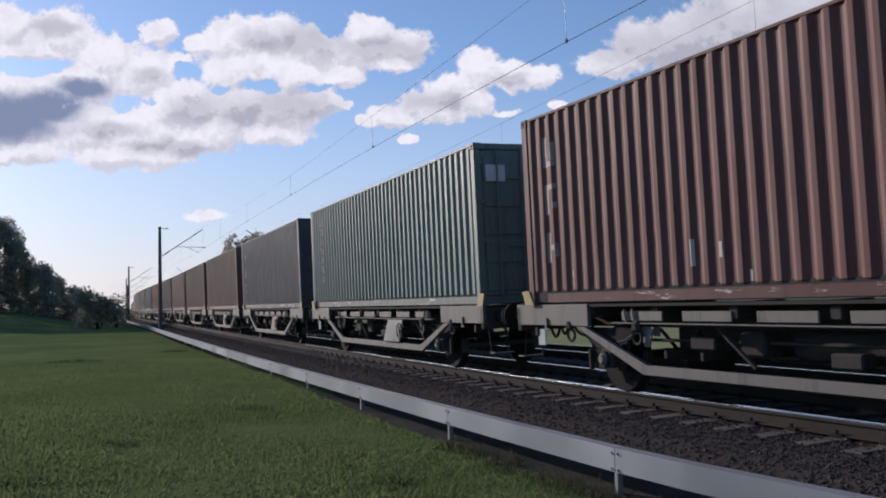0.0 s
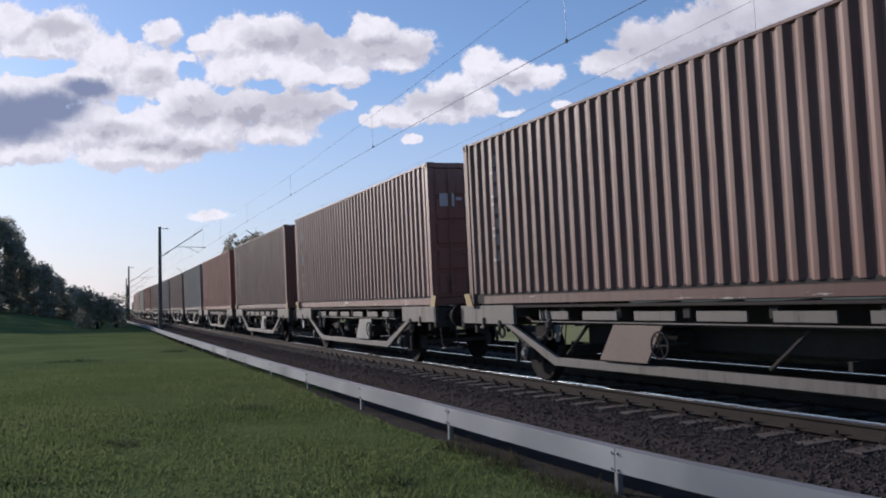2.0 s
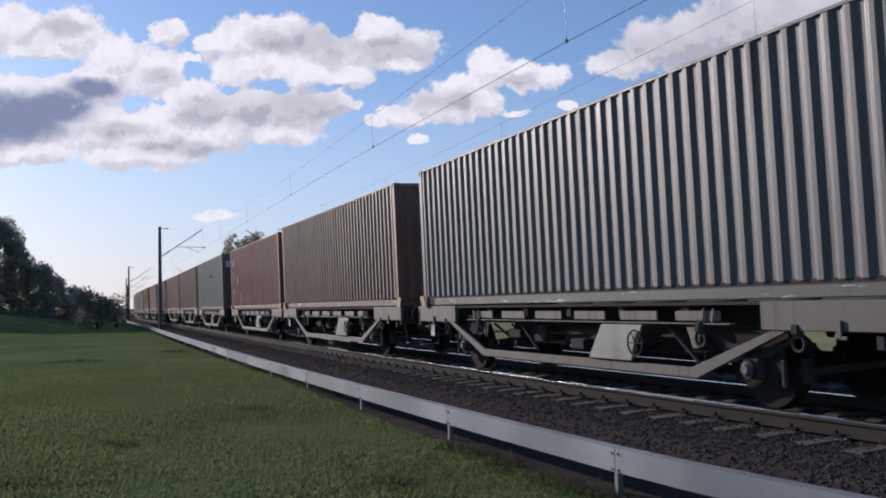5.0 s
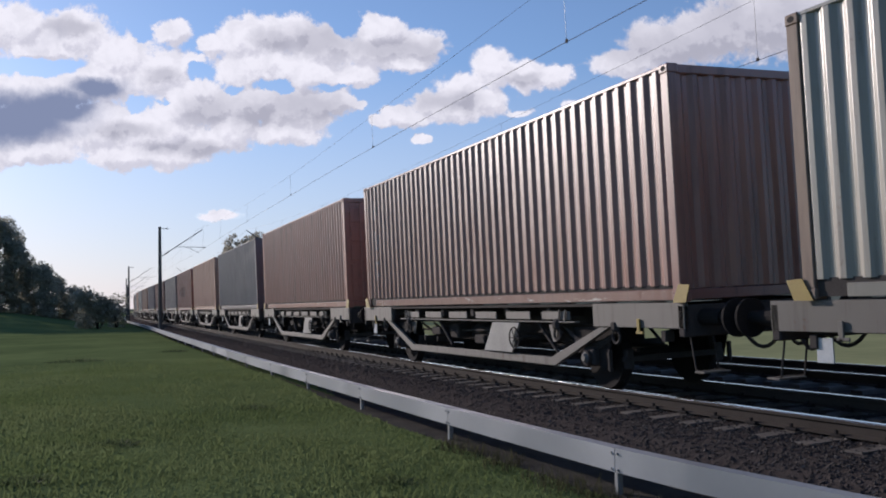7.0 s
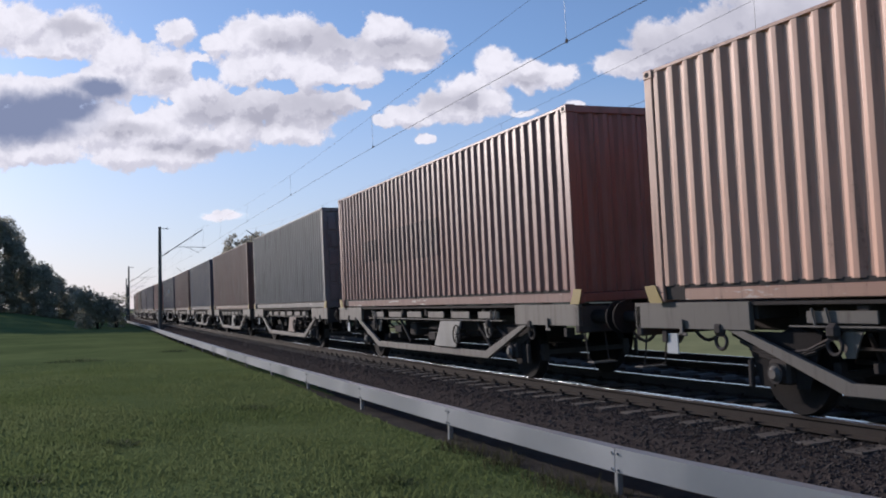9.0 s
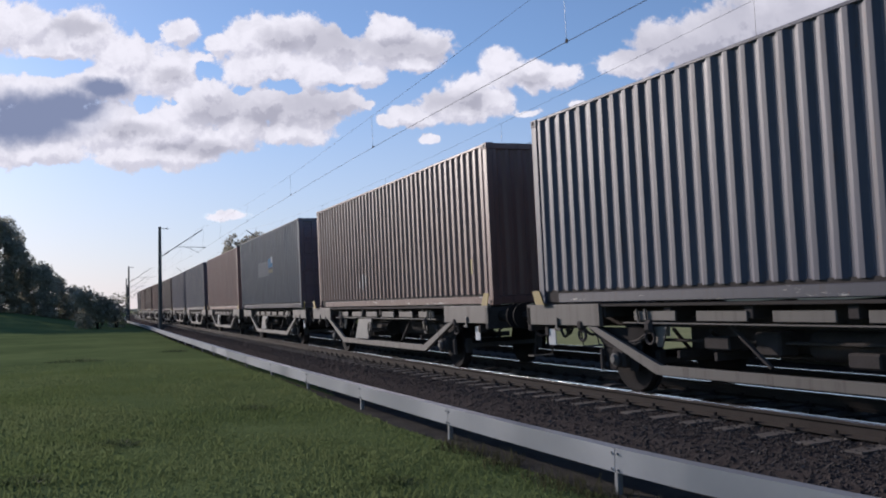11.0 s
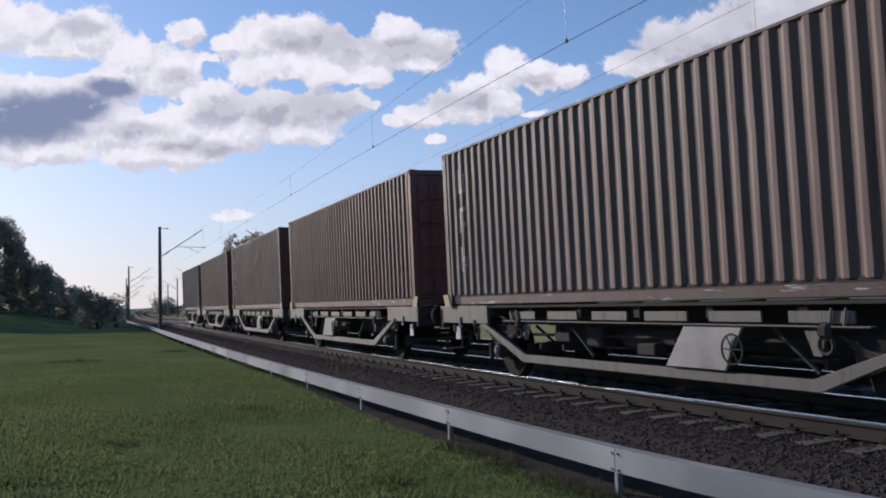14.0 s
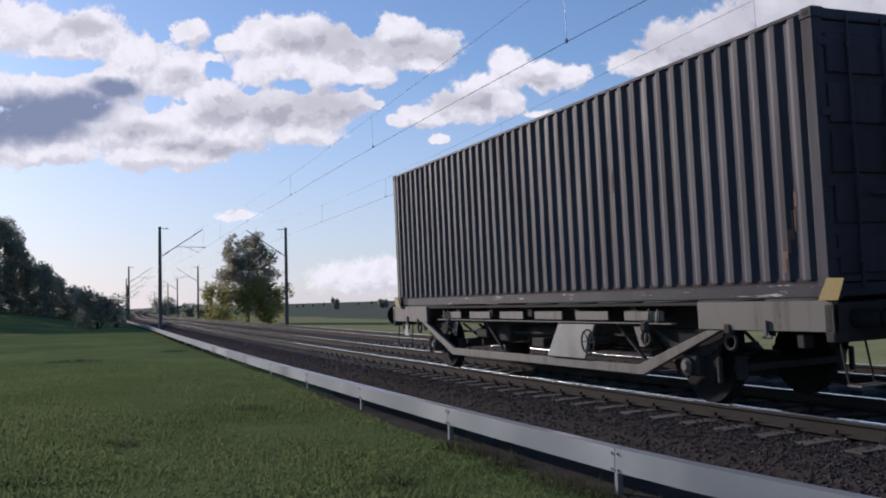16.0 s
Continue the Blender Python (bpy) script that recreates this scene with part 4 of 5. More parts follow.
def leaves_mesh(name, blobs, count, size, material, seed, gaps=0.25):
    """Many small leaf blades spread through lumps (x, y, z, rx, ry, rz), denser towards their skins."""
    rng = np.random.default_rng(seed)
    b = np.array(blobs, float)
    w = (b[:, 3] * b[:, 4] * b[:, 5]) ** (2 / 3)
    pick = rng.choice(len(b), count, p=w / w.sum())
    d = rng.normal(size=(count, 3))
    d /= np.linalg.norm(d, axis=1, keepdims=True)
    r = rng.random(count) ** 0.45
    lump = np.array([noise.noise(Vector(v) * 2.3 + Vector((k * 3.7, 0, 0))) for v, k in zip(d, pick)])
    c = b[pick, :3] + d * b[pick, 3:] * (r * (1 + 0.35 * lump))[:, None]
    hole = np.array([noise.noise(Vector(p) * (0.9 / max(b[:, 3].mean(), 0.5)) * 2.0) for p in c])
    c = c[hole > -gaps]
    n = len(c)
    u = rng.normal(size=(n, 3))
    v = rng.normal(size=(n, 3))
    u /= np.linalg.norm(u, axis=1, keepdims=True)
    v -= (u * v).sum(1, keepdims=True) * u
    v /= np.linalg.norm(v, axis=1, keepdims=True)
    s = size * rng.uniform(0.6, 1.4, (n, 1))
    q = np.stack([c - u * s, c + v * s * 0.55, c + u * s, c - v * s * 0.55], 1).reshape(-1, 3)
    f = np.arange(4 * n).reshape(-1, 4)
    me = mesh_from(name, q.tolist(), f.tolist(), material)
    return me


def trunk_mesh(height, radius, seed, reach):
    """A tapered trunk with limbs."""
    rng = random.Random(seed)
    bm = bmesh.new()
    p, r = Vector((0, 0, -0.3)), radius
    steps = 5
    for i in range(steps):
        q = p + Vector((rng.uniform(-0.1, 0.1), rng.uniform(-0.1, 0.1), height * 0.8 / steps))
        add_rod(bm, p, q, r, 8, r * 0.8)
        if i:
            for _ in range(3):
                a, l = rng.uniform(0, 6.28), reach * rng.uniform(0.5, 0.9)
                e = q + Vector((math.cos(a) * l, math.sin(a) * l, l * rng.uniform(0.4, 1.0)))
                add_rod(bm, q, e, r * 0.4, 6, r * 0.1)
                for _ in range(2):
                    a2 = a + rng.uniform(-0.8, 0.8)
                    add_rod(bm, q.lerp(e, 0.6), q.lerp(e, 0.6) + Vector((math.cos(a2) * l * 0.5, math.sin(a2) * l * 0.5, l * 0.3)), r * 0.16, 5, r * 0.05)
        p, r = q, r * 0.8
    return mesh_of("trunk", bm, M_BARK)


def tree(name, place, height, width, count, size, material, seed, label, category="tree", low=0.15, skirt=None, gaps=0.25):
    """A tree with an uneven crown of leaf blades."""
    rng = random.Random(seed)
    e = tagged(new(name), label, category)
    e.matrix_basis = pose(*place)
    part("trunk", trunk_mesh(height, height * 0.025, seed, width * 0.4), None, e)
    blobs = []
    for i in range(90):
        t = low + (0.97 - low) * (i + rng.random()) / 90
        w = width * 0.5 * (1.0 - 0.42 * (max(t - 0.36, 0) / 0.61) ** 2.4) * min(1.0, 0.72 + 0.8 * t)
        a, k = rng.uniform(0, 6.28), rng.uniform(0.1, 0.9) ** 0.7 * 0.92
        rr = w * rng.uniform(0.18, 0.30)
        blobs.append((math.cos(a) * w * k, math.sin(a) * w * k, height * t, rr, rr, rr * rng.uniform(0.7, 1.1)))
    part("crown", leaves_mesh("crown", blobs, count, size, material, seed, gaps), None, e)
    if skirt:
        part("skirt", leaves_mesh("skirt", [(rng.uniform(-0.60, 0.52) * width, rng.uniform(-0.55, -0.05) * width, height * rng.uniform(0.05, 0.42), width * 0.11, width * 0.11, height * 0.12) for _ in range(34)], count // 2, size, skirt, seed + 1), None, e, "drooping yellow-green lower foliage")
    return e


def bush(name, place, rx, ry, rz, count, size, material, seed, label):
    rng = random.Random(seed)
    e = tagged(new(name), label, "bush")
    e.matrix_basis = pose(*place)
    bm = bmesh.new()
    for _ in range(9):
        a = rng.uniform(0, 6.28)
        add_rod(bm, (0.1 * math.cos(a), 0.1 * math.sin(a), -0.1), (rx * 0.6 * math.cos(a), ry * 0.6 * math.sin(a), rz * rng.uniform(0.8, 1.5)), 0.05, 5, 0.015)
    part("stems", bm, M_BARK, e)
    blobs = [(rng.uniform(-0.7, 0.7) * rx, rng.uniform(-0.6, 0.6) * ry, rz * rng.uniform(0.12, 1.25), rx * 0.42, ry * 0.42, rz * rng.uniform(0.35, 0.6)) for _ in range(12)]
    part("foliage", leaves_mesh("foliage", blobs, count, size, material, seed), None, e)
    return e


def polar(az, dist):
    a = radians(az)
    return math.sin(a) * dist, math.cos(a) * dist


def on_land(az, dist):
    x, y = polar(az, dist)
    return x, y, ground_z(x, y)


tree("broadleaf_tree", on_land(9.6, 112), 11.0, 8.4, 21000, 0.14, M_OLIVE, 11, "tall ivy-clad tree with yellow-green lower foliage beside the railway", skirt=M_FRESH, gaps=0.3, low=0.24)
bush("hedge_bush", on_land(8.0, 118), 1.7, 1.7, 1.8, 1500, 0.15, M_FRESH, 12, "yellow-green bush beside the tall tree")
tree("bare_sapling", on_land(7.1, 125), 5.2, 1.7, 240, 0.07, M_OLIVE, 17, "thin nearly bare sapling beside the tall tree", low=0.3)
bush("hedge_bush", on_land(10.9, 110), 1.6, 1.6, 1.8, 1500, 0.15, M_FRESH, 13, "yellow-green bush under the tall tree")
bush("hedge_bush", on_land(0.95, 92), 2.6, 2.2, 2.5, 7500, 0.12, M_HAZE_LEAF, 14, "dark rounded bush at the meadow's edge")
bush("hedge_bush", on_land(1.9, 100), 1.0, 0.9, 1.45, 1800, 0.12, M_HAZE_LEAF, 15, "small dark bush at the meadow's edge")


def build_wood():
    """The dark edge of a wood behind the meadow."""
    rng = random.Random(21)
    blobs = []
    line_az = (-24.0, -8.0, -4.2, -3.69, -3.05, -2.4, -1.77, -1.12, -0.8, -0.5, 0.1, 0.5)
    line_top = (16.0, 16.0, 13.0, 11.2, 8.6, 7.3, 6.9, 5.8, 4.8, 4.2, 4.0, 3.0)
    az = -22.0
    while az < 0.6:
        d = 134 + rng.uniform(-2, 5)
        top = float(np.interp(az, line_az, line_top))
        x, y = polar(az, d)
        g = ground_z(x, y)
        h = 0.5
        while h < top:
            r = min(rng.uniform(0.7, 1.25), top * 0.4)
            blobs.append((x + rng.uniform(-0.9, 0.9), y + rng.uniform(-1.5, 1.5), g + min(h, top - r * 0.9), r, r * 1.5, r * rng.uniform(0.8, 1.2)))
            h += r * 1.1
        az += 0.24 if az > -6 else 0.6
    me = leaves_mesh("wood_edge", blobs, 170000, 0.165, M_HAZE_LEAF, 22, 1.2)
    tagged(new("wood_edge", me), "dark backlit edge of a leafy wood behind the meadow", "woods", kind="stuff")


build_wood()


def build_far():
    rng = random.Random(31)
    for az in (12.6, 13.0, 13.6, 14.25, 15.0, 16.43, 17.28, 18.06, 18.9):
        r = rng.uniform(0.42, 0.62)
        x, y, z = on_land(az, 455)
        tree("field_tree", (x, y, z), 3.6 * r, 2.6 * r, 420, 0.34, M_HAZE_LEAF, int(az * 100), "small round dark tree on the far field ridge", low=0.3)
    for az, d, rx, rz in ((3.5, 330, 5, 1.3), (4.66, 285, 4.3, 3.6), (5.6, 280, 3.8, 2.3), (6.4, 235, 3.4, 1.9), (7.3, 215, 3.4, 1.9), (15.05, 330, 1.8, 2.6), (18.0, 330, 2.2, 2.0)):
        x, y, z = on_land(az, d)
        bush("far_bush", (x, y, z), rx, rx, rz, 2200, 0.32, M_HAZE_LEAF, int(az * 77), "dark bushes in the distance beyond the railway")


build_far()


# ---- meadow grass near the camera ----
def build_grass():
    rng = np.random.default_rng(8)
    n, m = 260000, 50000      # thick before the camera, thinner around
    x = np.concatenate([rng.uniform(-5, 6, n), rng.uniform(-14, 5, m)])
    y = np.concatenate([2.4 + 29.6 * rng.random(n) ** 1.5, rng.uniform(-10, 32, m)])
    # the thick growth thins out towards its sides
    fade = np.clip((y - 2.4) / 4.2, 0, 1) * np.clip((x + 5) / 2, 0, 1)
    fade[n:] = 1.0
    keep = (np.hypot(x, y) > 1.2) & (rng.random(len(x)) < fade)
    x, y = x[keep], y[keep]
    off = x - np.array([mid(v) for v in y])
    edge = np.array([0.09 * noise.noise((v * 1.3, 4.0, 0.0)) + 0.06 * noise.noise((v * 4.1, 9.0, 0.0)) for v in y])
    keep = (off < -3.27 + edge) & (rng.random(len(x)) < np.clip((33 - np.hypot(x, y)) / 14, 0, 1))
    x, y, off = x[keep], y[keep], off[keep]
    patch = np.array([noise.noise((a * 0.5, b * 0.5, 0.7)) for a, b in zip(x, y)])
    z = np.array([ground_z(a, b) for a, b in zip(x, y)])
    n = len(x)
    h = (0.018 + 0.042 * rng.random(n)) * (1 + 0.7 * patch)
    h[rng.random(n) < 0.006] *= 2.6
    a = rng.uniform(0, 6.283, n)
    w = 0.006 + 0.006 * rng.random(n)
    lean = rng.normal(0, 0.35, (n, 2)) * h[:, None]
    p = np.stack([x, y, z - 0.01], 1)
    side = np.stack([np.cos(a) * w, np.sin(a) * w, 0 * a], 1)
    up = np.stack([lean[:, 0], lean[:, 1], h], 1)
    midp = p + up * np.array([0.4, 0.4, 0.6])
    v = np.stack([p - side, p + side, midp + side * 0.7, midp - side * 0.7, p + up], 1).reshape(-1, 3)
    k = 5 * np.arange(n)[:, None]
    me = bpy.data.meshes.new("meadow_grass")
    me.from_pydata(v.tolist(), [], (k + np.array([[0, 1, 2, 3]])).tolist() + (k + np.array([[3, 2, 4]])).tolist())
    m, nt, nd, ln, b = nodes_of("grass_blades")
    g = nd.new("ShaderNodeNewGeometry")
    c = mix(nt, (0.116, 0.148, 0.064), (0.144, 0.177, 0.078), g.outputs["Random Per Island"])
    c = mix(nt, c, (0.088, 0.122, 0.045), span(nt, noise_node(nt, g.outputs["Position"], 0.35, 4), 0.4, 0.62, 0, 0.7))
    ln.new(c, b.inputs["Base Color"])
    b.inputs["Roughness"].default_value = 0.9
    b.inputs["Specular IOR Level"].default_value = 0.0
    thin_leaf(nt, c, b, 0.56)
    me.materials.append(m)
    tagged(new("meadow_grass", me), "short green meadow grass", "grass", kind="stuff")


build_grass()


def build_tufts():
    """Darker tufts standing in the meadow."""
    for k, (az, d, r) in enumerate(((-0.4, 33, 0.9), (5.2, 39, 0.5), (1.6, 12.6, 0.3), (9.8, 17, 0.35), (18.2, 9.6, 0.3), (-3.4, 10.0, 0.3))):
        x, y, z = on_land(az, d)
        e = tagged(new("grass_tuft"), "darker tuft of coarse grass in the meadow", "grass tuft", "tufts in the meadow")
        e.matrix_basis = pose(x, y, z)
        rng = np.random.default_rng(400 + k)
        n = 260
        a, q = rng.uniform(0, 6.283, n), r * np.sqrt(rng.random(n))
        h = (0.06 + 0.07 * rng.random(n)) * (1.1 - q / r * 0.6) * (0.7 + r * 0.9)
        px, py = np.cos(a) * q, np.sin(a) * q * 0.8
        w = 0.008 + 0.3 * 0.012 * d / 10
        f = rng.uniform(0, 3.14, n)
        base = np.stack([px, py, 0 * px - 0.02], 1)
        side = np.stack([np.cos(f) * w, np.sin(f) * w, 0 * f], 1)
        tip = base + np.stack([px / r * 0.12 + rng.normal(0, 0.04, n), py / r * 0.12 + rng.normal(0, 0.04, n), h], 1)
        v = np.stack([base - side, base + side, tip], 1).reshape(-1, 3)
        part("tuft_growth", mesh_from("tuft_growth", v.tolist(), np.arange(3 * n).reshape(-1, 3).tolist(), M_TUFT), None, e)


def build_weeds():
    """Dry brownish weeds along the foot of the barrier."""
    rng = np.random.default_rng(77)
    for k in range(16):
        s = 2.6 + 9 * k / 16 + rng.uniform(-0.3, 0.3)
        x = mid(s) + bar_off(s) - rng.uniform(0.05, 0.35)
        e = tagged(new("weed_clump"), "dry brownish-green weeds at the foot of the barrier", "weed", "weeds along the barrier")
        e.matrix_basis = pose(x, s, ground_z(x, s))
        n = 80
        a, q = rng.uniform(0, 6.283, n), 0.22 * np.sqrt(rng.random(n))
        h = rng.uniform(0.08, 0.24, n) * (1.1 - q)
        base = np.stack([np.cos(a) * q, np.sin(a) * q * 1.6, 0 * a - 0.02], 1)
        f = rng.uniform(0, 3.14, n)
        side = np.stack([np.cos(f), np.sin(f), 0 * f], 1) * 0.007
        tip = base + np.stack([rng.normal(0, 0.05, n), rng.normal(0, 0.05, n), h], 1)
        v = np.stack([base - side, base + side, tip], 1).reshape(-1, 3)
        part("weed_growth", mesh_from("weed_growth", v.tolist(), np.arange(3 * n).reshape(-1, 3).tolist(), M_WEED), None, e)


M_WEED = leaf_material("weed_blades", (0.028, 0.032, 0.018), (0.065, 0.066, 0.036))
M_TUFT = leaf_material("tuft_blades", (0.045, 0.062, 0.030), (0.075, 0.098, 0.046))
build_tufts()
build_weeds()


# ---- clouds: a far sheet of sky that drifts ----
SKY_FAR = 2300.0
SKY_POSE = CAM_POSE @ pose(0, 0, -SKY_FAR)
UNIT = SKY_FAR * math.tan(radians(LENS / 2)) / 784.0    # metres on the sheet for one step of the plan below
# lumps of cloud: middle across, middle down, half width, half height
WHITE_LUMPS = [(-45, 50, 50, 40), (-50, 250, 60, 40), (-40, 160, 60, 30), (12, 45, 45, 34), (100, 62, 75, 42), (190, 100, 60, 40), (60, 90, 75, 26), (255, 130, 62, 40), (165, 150, 70, 34), (80, 160, 70, 30), (20, 165, 60, 26), (40, 215, 95, 45), (40, 270, 75, 20), (140, 225, 85, 45), (190, 275, 62, 26),
               (255, 230, 75, 45), (300, 190, 55, 40), (270, 275, 75, 22), (345, 250, 60, 24), (282, 56, 32, 18), (350, 82, 24, 20), (415, 72, 58, 36), (480, 56, 52, 30), (545, 85, 62, 36), (430, 120, 70, 36), (525, 130, 75, 34), (640, 55, 52, 26),
               (640, 92, 80, 30), (715, 88, 44, 30), (690, 116, 52, 12), (610, 140, 40, 24), (355, 190, 48, 36), (420, 180, 60, 34), (500, 195, 70, 40), (470, 236, 62, 20), (575, 180, 32, 30), (385, 225, 50, 34),
               (612, 187, 17, 13), (690, 206, 42, 17), (745, 186, 44, 21), (795, 163, 44, 29), (850, 122, 34, 36), (905, 132, 40, 26), (955, 136, 30, 18), (775, 195, 60, 22), (650, 215, 20, 8), (835, 180, 36, 24), (724, 244, 16, 8),
               (360, 384, 34, 11), (1090, 112, 60, 20), (1150, 82, 62, 42), (1230, 62, 80, 44), (1340, 40, 120, 55), (1450, 30, 120, 70), (330, 155, 34, 18), (318, 106, 18, 9), (990, 186, 16, 8), (895, 200, 22, 6), (625, 488, 120, 28)]
DARK_LUMPS = [(-60, 215, 90, 36), (5, 208, 105, 36), (75, 192, 70, 28), (148, 158, 44, 17)]
GREY_LUMPS = [(105, 45, 40, 16), (262, 136, 24, 16), (345, 195, 44, 30), (520, 190, 84, 28), (440, 205, 52, 22), (300, 262, 80, 13), (195, 232, 55, 13),
              (540, 72, 66, 28), (470, 74, 40, 18), (680, 86, 84, 20), (770, 180, 66, 18), (905, 138, 26, 9), (1190, 84, 130, 40), (1290, 60, 160, 60), (1300, 50, 120, 50), (1430, 50, 170, 90)]
BLUE_GAPS = [(55, 116, 46, 13), (322, 128, 14, 12), (216, 184, 12, 10), (455, 150, 26, 9), (590, 44, 22, 14), (625, 165, 30, 10), (480, 160, 16, 6), (560, 155, 26, 5), (268, 178, 10, 5), (395, 160, 12, 8), (230, 60, 14, 10)]


def lump_field(nt, vec, lumps):
    total = None
    for cx, cy, rx, ry in lumps:
        mp = nt.nodes.new("ShaderNodeMapping")
        mp.vector_type = 'TEXTURE'
        mp.inputs["Location"].default_value = ((cx - 784) * UNIT, (441 - cy) * UNIT, 0)
        mp.inputs["Scale"].default_value = (rx * UNIT, ry * UNIT, 1)
        nt.links.new(vec, mp.inputs[0])
        ln = nt.nodes.new("ShaderNodeVectorMath")
        ln.operation = 'LENGTH'
        nt.links.new(mp.outputs[0], ln.inputs[0])
        v = span(nt, ln.outputs["Value"], 0.3, 1.9, 1.0, 0.0)
        total = v if total is None else sums(nt, 'SMOOTH_MAX', total, v)
        if total is not v:
            total.node.inputs[2].default_value = 0.16
    return total


def build_clouds():
    w, h0, h1 = 1500 * UNIT, -112 * UNIT, 900 * UNIT
    nx, ny = 24, 10
    vs = [(-w + 2 * w * i / nx, h0 + (h1 - h0) * j / ny, 0) for j in range(ny + 1) for i in range(nx + 1)]
    fs = [(j * (nx + 1) + i, j * (nx + 1) + i + 1, (j + 1) * (nx + 1) + i + 1, (j + 1) * (nx + 1) + i) for j in range(ny) for i in range(nx)]
    m, nt, nd, ln, b = nodes_of("cloud_layer")
    nd.remove(b)
    vec = spot(nt)
    def density(v):
        """How thick the cloud is at a place on the sheet."""
        warp = nd.new("ShaderNodeTexNoise")
        warp.inputs["Scale"].default_value = 1 / (48 * UNIT)
        warp.inputs["Detail"].default_value = 6
        warp.inputs["Roughness"].default_value = 0.6
        ln.new(v, warp.inputs["Vector"])
        back = nd.new("ShaderNodeVectorMath")
        back.operation = 'SUBTRACT'
        ln.new(warp.outputs["Color"], back.inputs[0])
        back.inputs[1].default_value = (0.5, 0.5, 0.5)
        shift = nd.new("ShaderNodeVectorMath")
        shift.operation = 'MULTIPLY_ADD'
        ln.new(back.outputs[0], shift.inputs[0])
        shift.inputs[1].default_value = (46 * UNIT, 40 * UNIT, 0)
        ln.new(v, shift.inputs[2])
        w = shift.outputs[0]
        puff = sums(nt, 'ADD', sums(nt, 'MULTIPLY', noise_node(nt, v, 1 / (58 * UNIT), 9, 0.62), 0.62), sums(nt, 'MULTIPLY', noise_node(nt, v, 1 / (17 * UNIT), 7, 0.6), 0.38))
        body = sums(nt, 'SUBTRACT', lump_field(nt, w, WHITE_LUMPS), sums(nt, 'MULTIPLY', lump_field(nt, w, BLUE_GAPS), 0.6))
        return sums(nt, 'ADD', body, sums(nt, 'MULTIPLY', sums(nt, 'SUBTRACT', puff, 0.5), 1.4)), w, puff

    here, wv, puff = density(vec)
    near = nd.new("ShaderNodeVectorMath")
    near.operation = 'ADD'
    ln.new(vec, near.inputs[0])
    near.inputs[1].default_value = (-9 * UNIT, 17 * UNIT, 0)
    sunward, _, _ = density(near.outputs[0])
    cover = ease(nt, here, 0.27, 0.56)
    lit = ease(nt, sums(nt, 'SUBTRACT', here, sunward), -0.36, 0.10)
    soft = noise_node(nt, wv, 1 / (85 * UNIT), 5, 0.5)
    grey = sums(nt, 'ADD', lump_field(nt, wv, GREY_LUMPS), sums(nt, 'MULTIPLY', sums(nt, 'SUBTRACT', soft, 0.5), 1.1))
    grey = ease(nt, grey, 0.10, 0.95, 0.0, 0.95)
    grey = sums(nt, 'MULTIPLY', grey, ease(nt, lit, 0.35, 1.0, 1.0, 0.7))
    mild = ease(nt, noise_node(nt, wv, 1 / (34 * UNIT), 7, 0.6), 0.42, 0.66, 0.0, 0.26)
    white = mix(nt, (0.66, 0.645, 0.675), (0.90, 0.875, 0.87), lit)
    white = mix(nt, white, (0.52, 0.52, 0.55), mild)
    col = mix(nt, white, (0.43, 0.425, 0.465), grey)
    dark = sums(nt, 'ADD', lump_field(nt, wv, DARK_LUMPS), sums(nt, 'MULTIPLY', sums(nt, 'SUBTRACT', soft, 0.5), 0.8))
    col = mix(nt, col, (0.235, 0.275, 0.385), ease(nt, dark, 0.12, 0.80))
    tr = nd.new("ShaderNodeBsdfTransparent")
    up = nd.new("ShaderNodeSeparateXYZ")
    ln.new(vec, up.inputs[0])
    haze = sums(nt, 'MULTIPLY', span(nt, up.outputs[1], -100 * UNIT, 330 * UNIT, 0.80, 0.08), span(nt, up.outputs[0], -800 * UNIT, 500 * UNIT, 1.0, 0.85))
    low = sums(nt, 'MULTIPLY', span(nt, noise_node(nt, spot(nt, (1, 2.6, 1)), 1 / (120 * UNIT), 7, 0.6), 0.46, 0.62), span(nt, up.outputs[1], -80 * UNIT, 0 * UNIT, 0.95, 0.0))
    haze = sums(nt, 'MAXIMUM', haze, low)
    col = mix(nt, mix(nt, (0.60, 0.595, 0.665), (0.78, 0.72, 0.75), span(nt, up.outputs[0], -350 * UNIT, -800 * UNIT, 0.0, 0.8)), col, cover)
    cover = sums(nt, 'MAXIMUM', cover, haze)
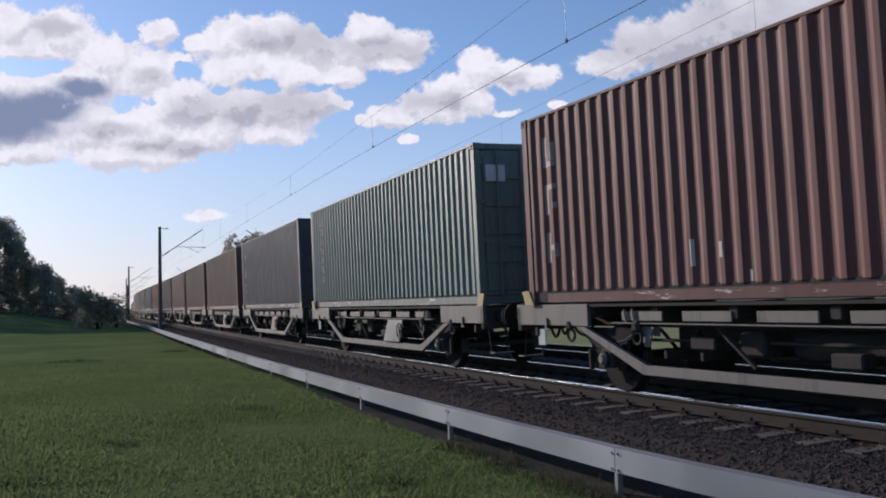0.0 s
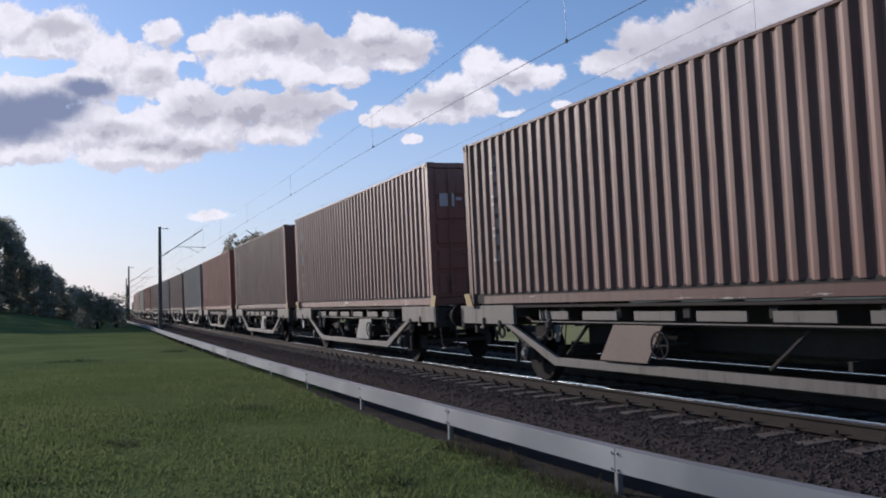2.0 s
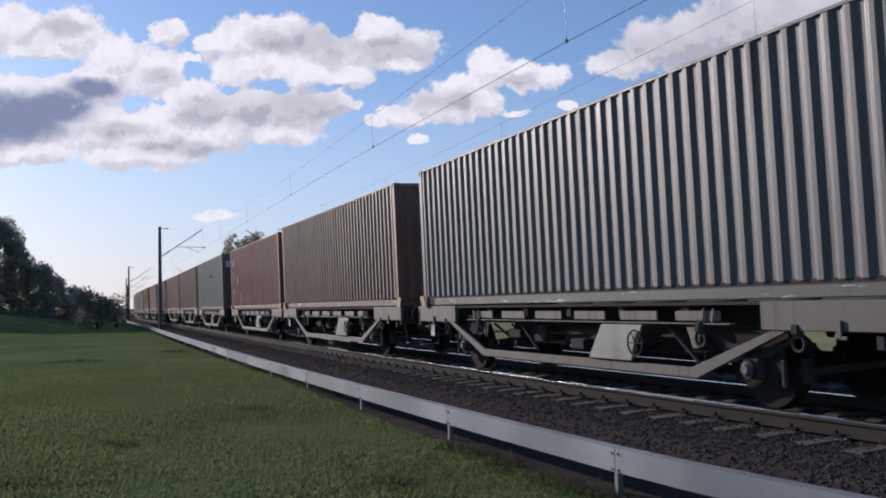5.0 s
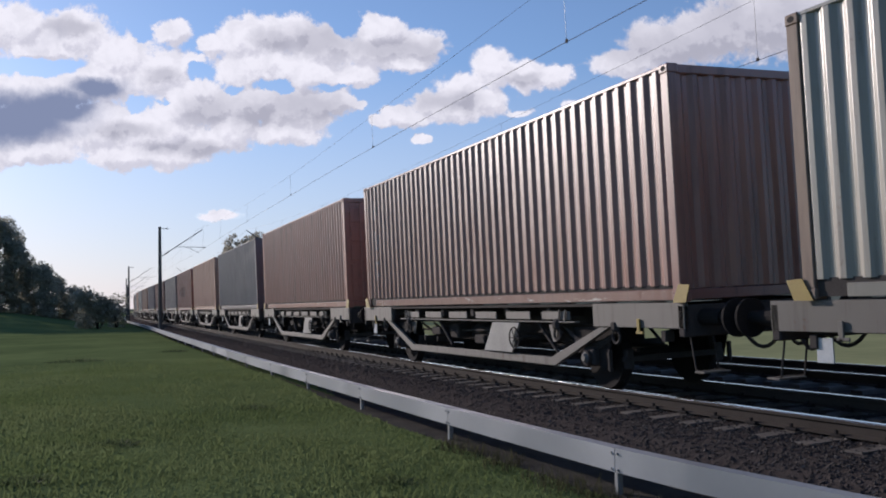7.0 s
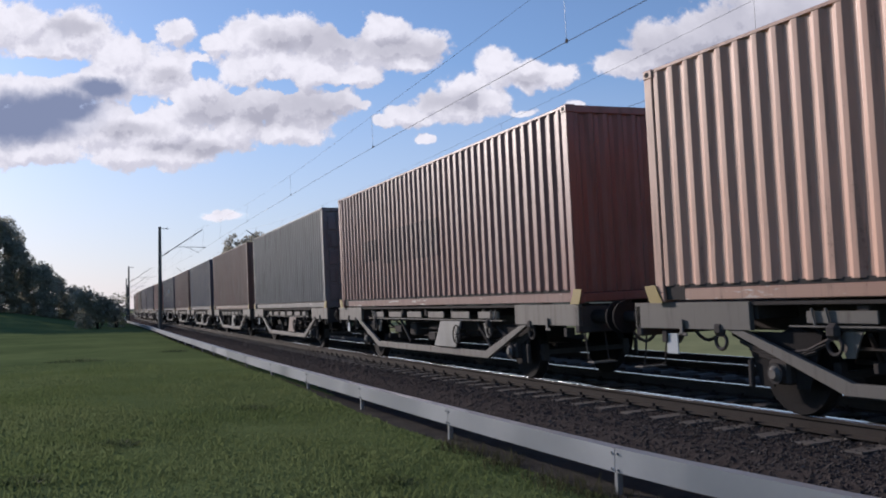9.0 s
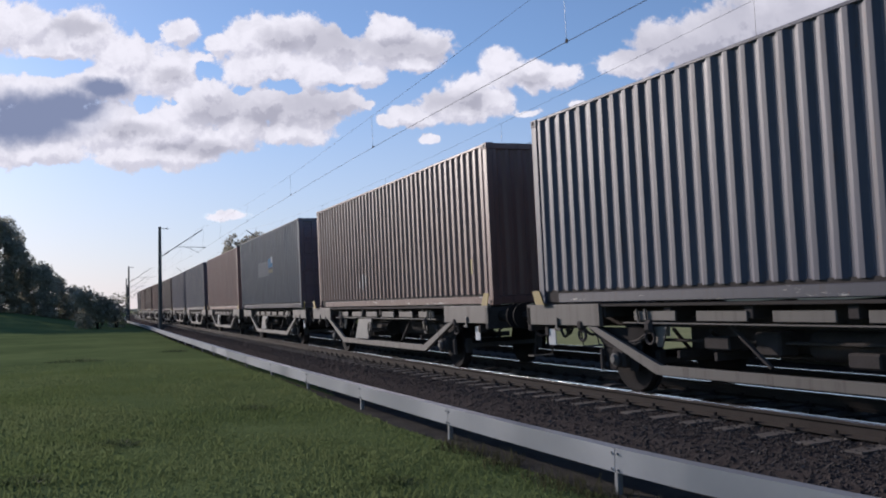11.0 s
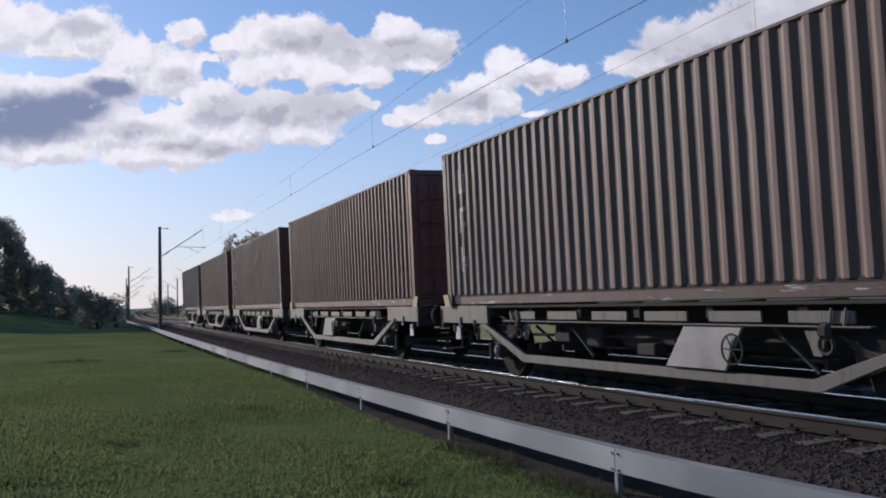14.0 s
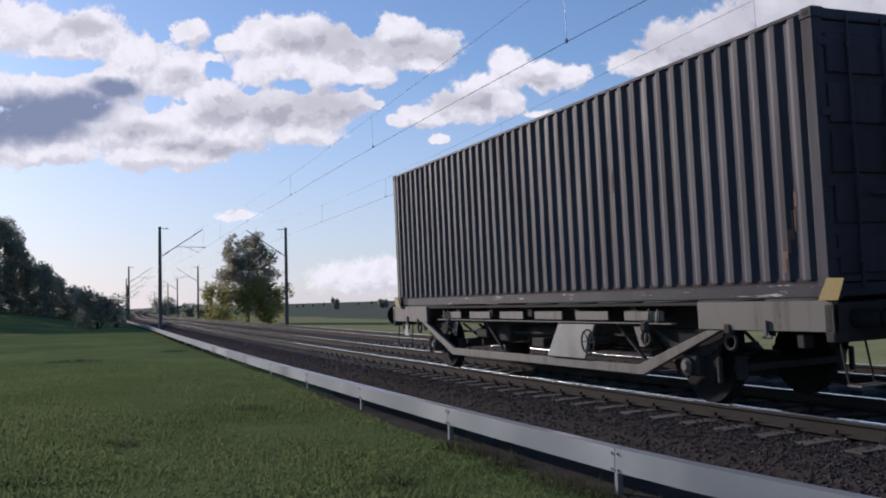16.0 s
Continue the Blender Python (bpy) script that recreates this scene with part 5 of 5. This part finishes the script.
    em = nd.new("ShaderNodeEmission")
    ln.new(col, em.inputs[0])
    em.inputs[1].default_value = 1.0
    ms = nd.new("ShaderNodeMixShader")
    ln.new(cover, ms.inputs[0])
    ln.new(tr.outputs[0], ms.inputs[1])
    ln.new(em.outputs[0], ms.inputs[2])
    ln.new(ms.outputs[0], nd["Material Output"].inputs[0])
    ob = new("backdrop", mesh_from("backdrop", vs, fs, m))
    ob.matrix_basis = SKY_POSE
    return tagged(ob, "drifting white and grey cumulus clouds in a blue sky", "clouds", kind="structure")


CLOUDS = build_clouds()


# ---- what moves ----
# how far the train has come: seconds, metres along of the first wagon's near end
RUN = [(0.0, 0.56), (0.5, -12.37), (1.0, -26.27), (1.5, -39.11), (2.0, -53.10), (2.5, -65.99), (3.0, -80.00), (3.5, -92.79),
       (4.0, -106.74), (4.2, -112.21), (6.3, -167.86), (6.5, -172.92), (7.0, -186.77), (7.5, -199.74), (8.0, -213.57), (8.5, -226.52),
       (9.0, -240.34), (9.2, -245.56), (11.3, -301.17), (11.5, -306.58), (12.0, -320.40), (12.5, -333.20), (13.0, -347.12), (13.5, -360.91),
       (14.0, -373.65), (14.5, -387.49), (15.0, -400.22), (15.5, -414.09), (15.8, -421.51), (16.0, -426.67)]


def wagon_pose(n, s0):
    """A wagon's near end, set on the line by its two bogies."""
    s = s0 + n * PITCH_S
    a, b = s + 1.18, s + LONG - 1.18
    xa, xb = mid(a), mid(b)
    k = (xb - xa) / (b - a)
    return pose(xa - k * 1.18, s, 0, 0, CANT, -math.degrees(math.atan(k)))


def motions():
    for n, ob in WAGONS:
        way = pose(0, 2 * WAGON_MID, 0, 0, 0, 180) if n in TURNED else Matrix()
        walk(ob, [(t, wagon_pose(n, s) @ way) for t, s in RUN])
    for n, ob in CONTAINERS:
        walk(ob, [(t, wagon_pose(n, s) @ pose(0, 0, DECK)) for t, s in RUN])
    walk(CLOUDS, [(0.0, SKY_POSE), (CLIP, SKY_POSE @ pose(55 * UNIT, 0, 0))])


motions()
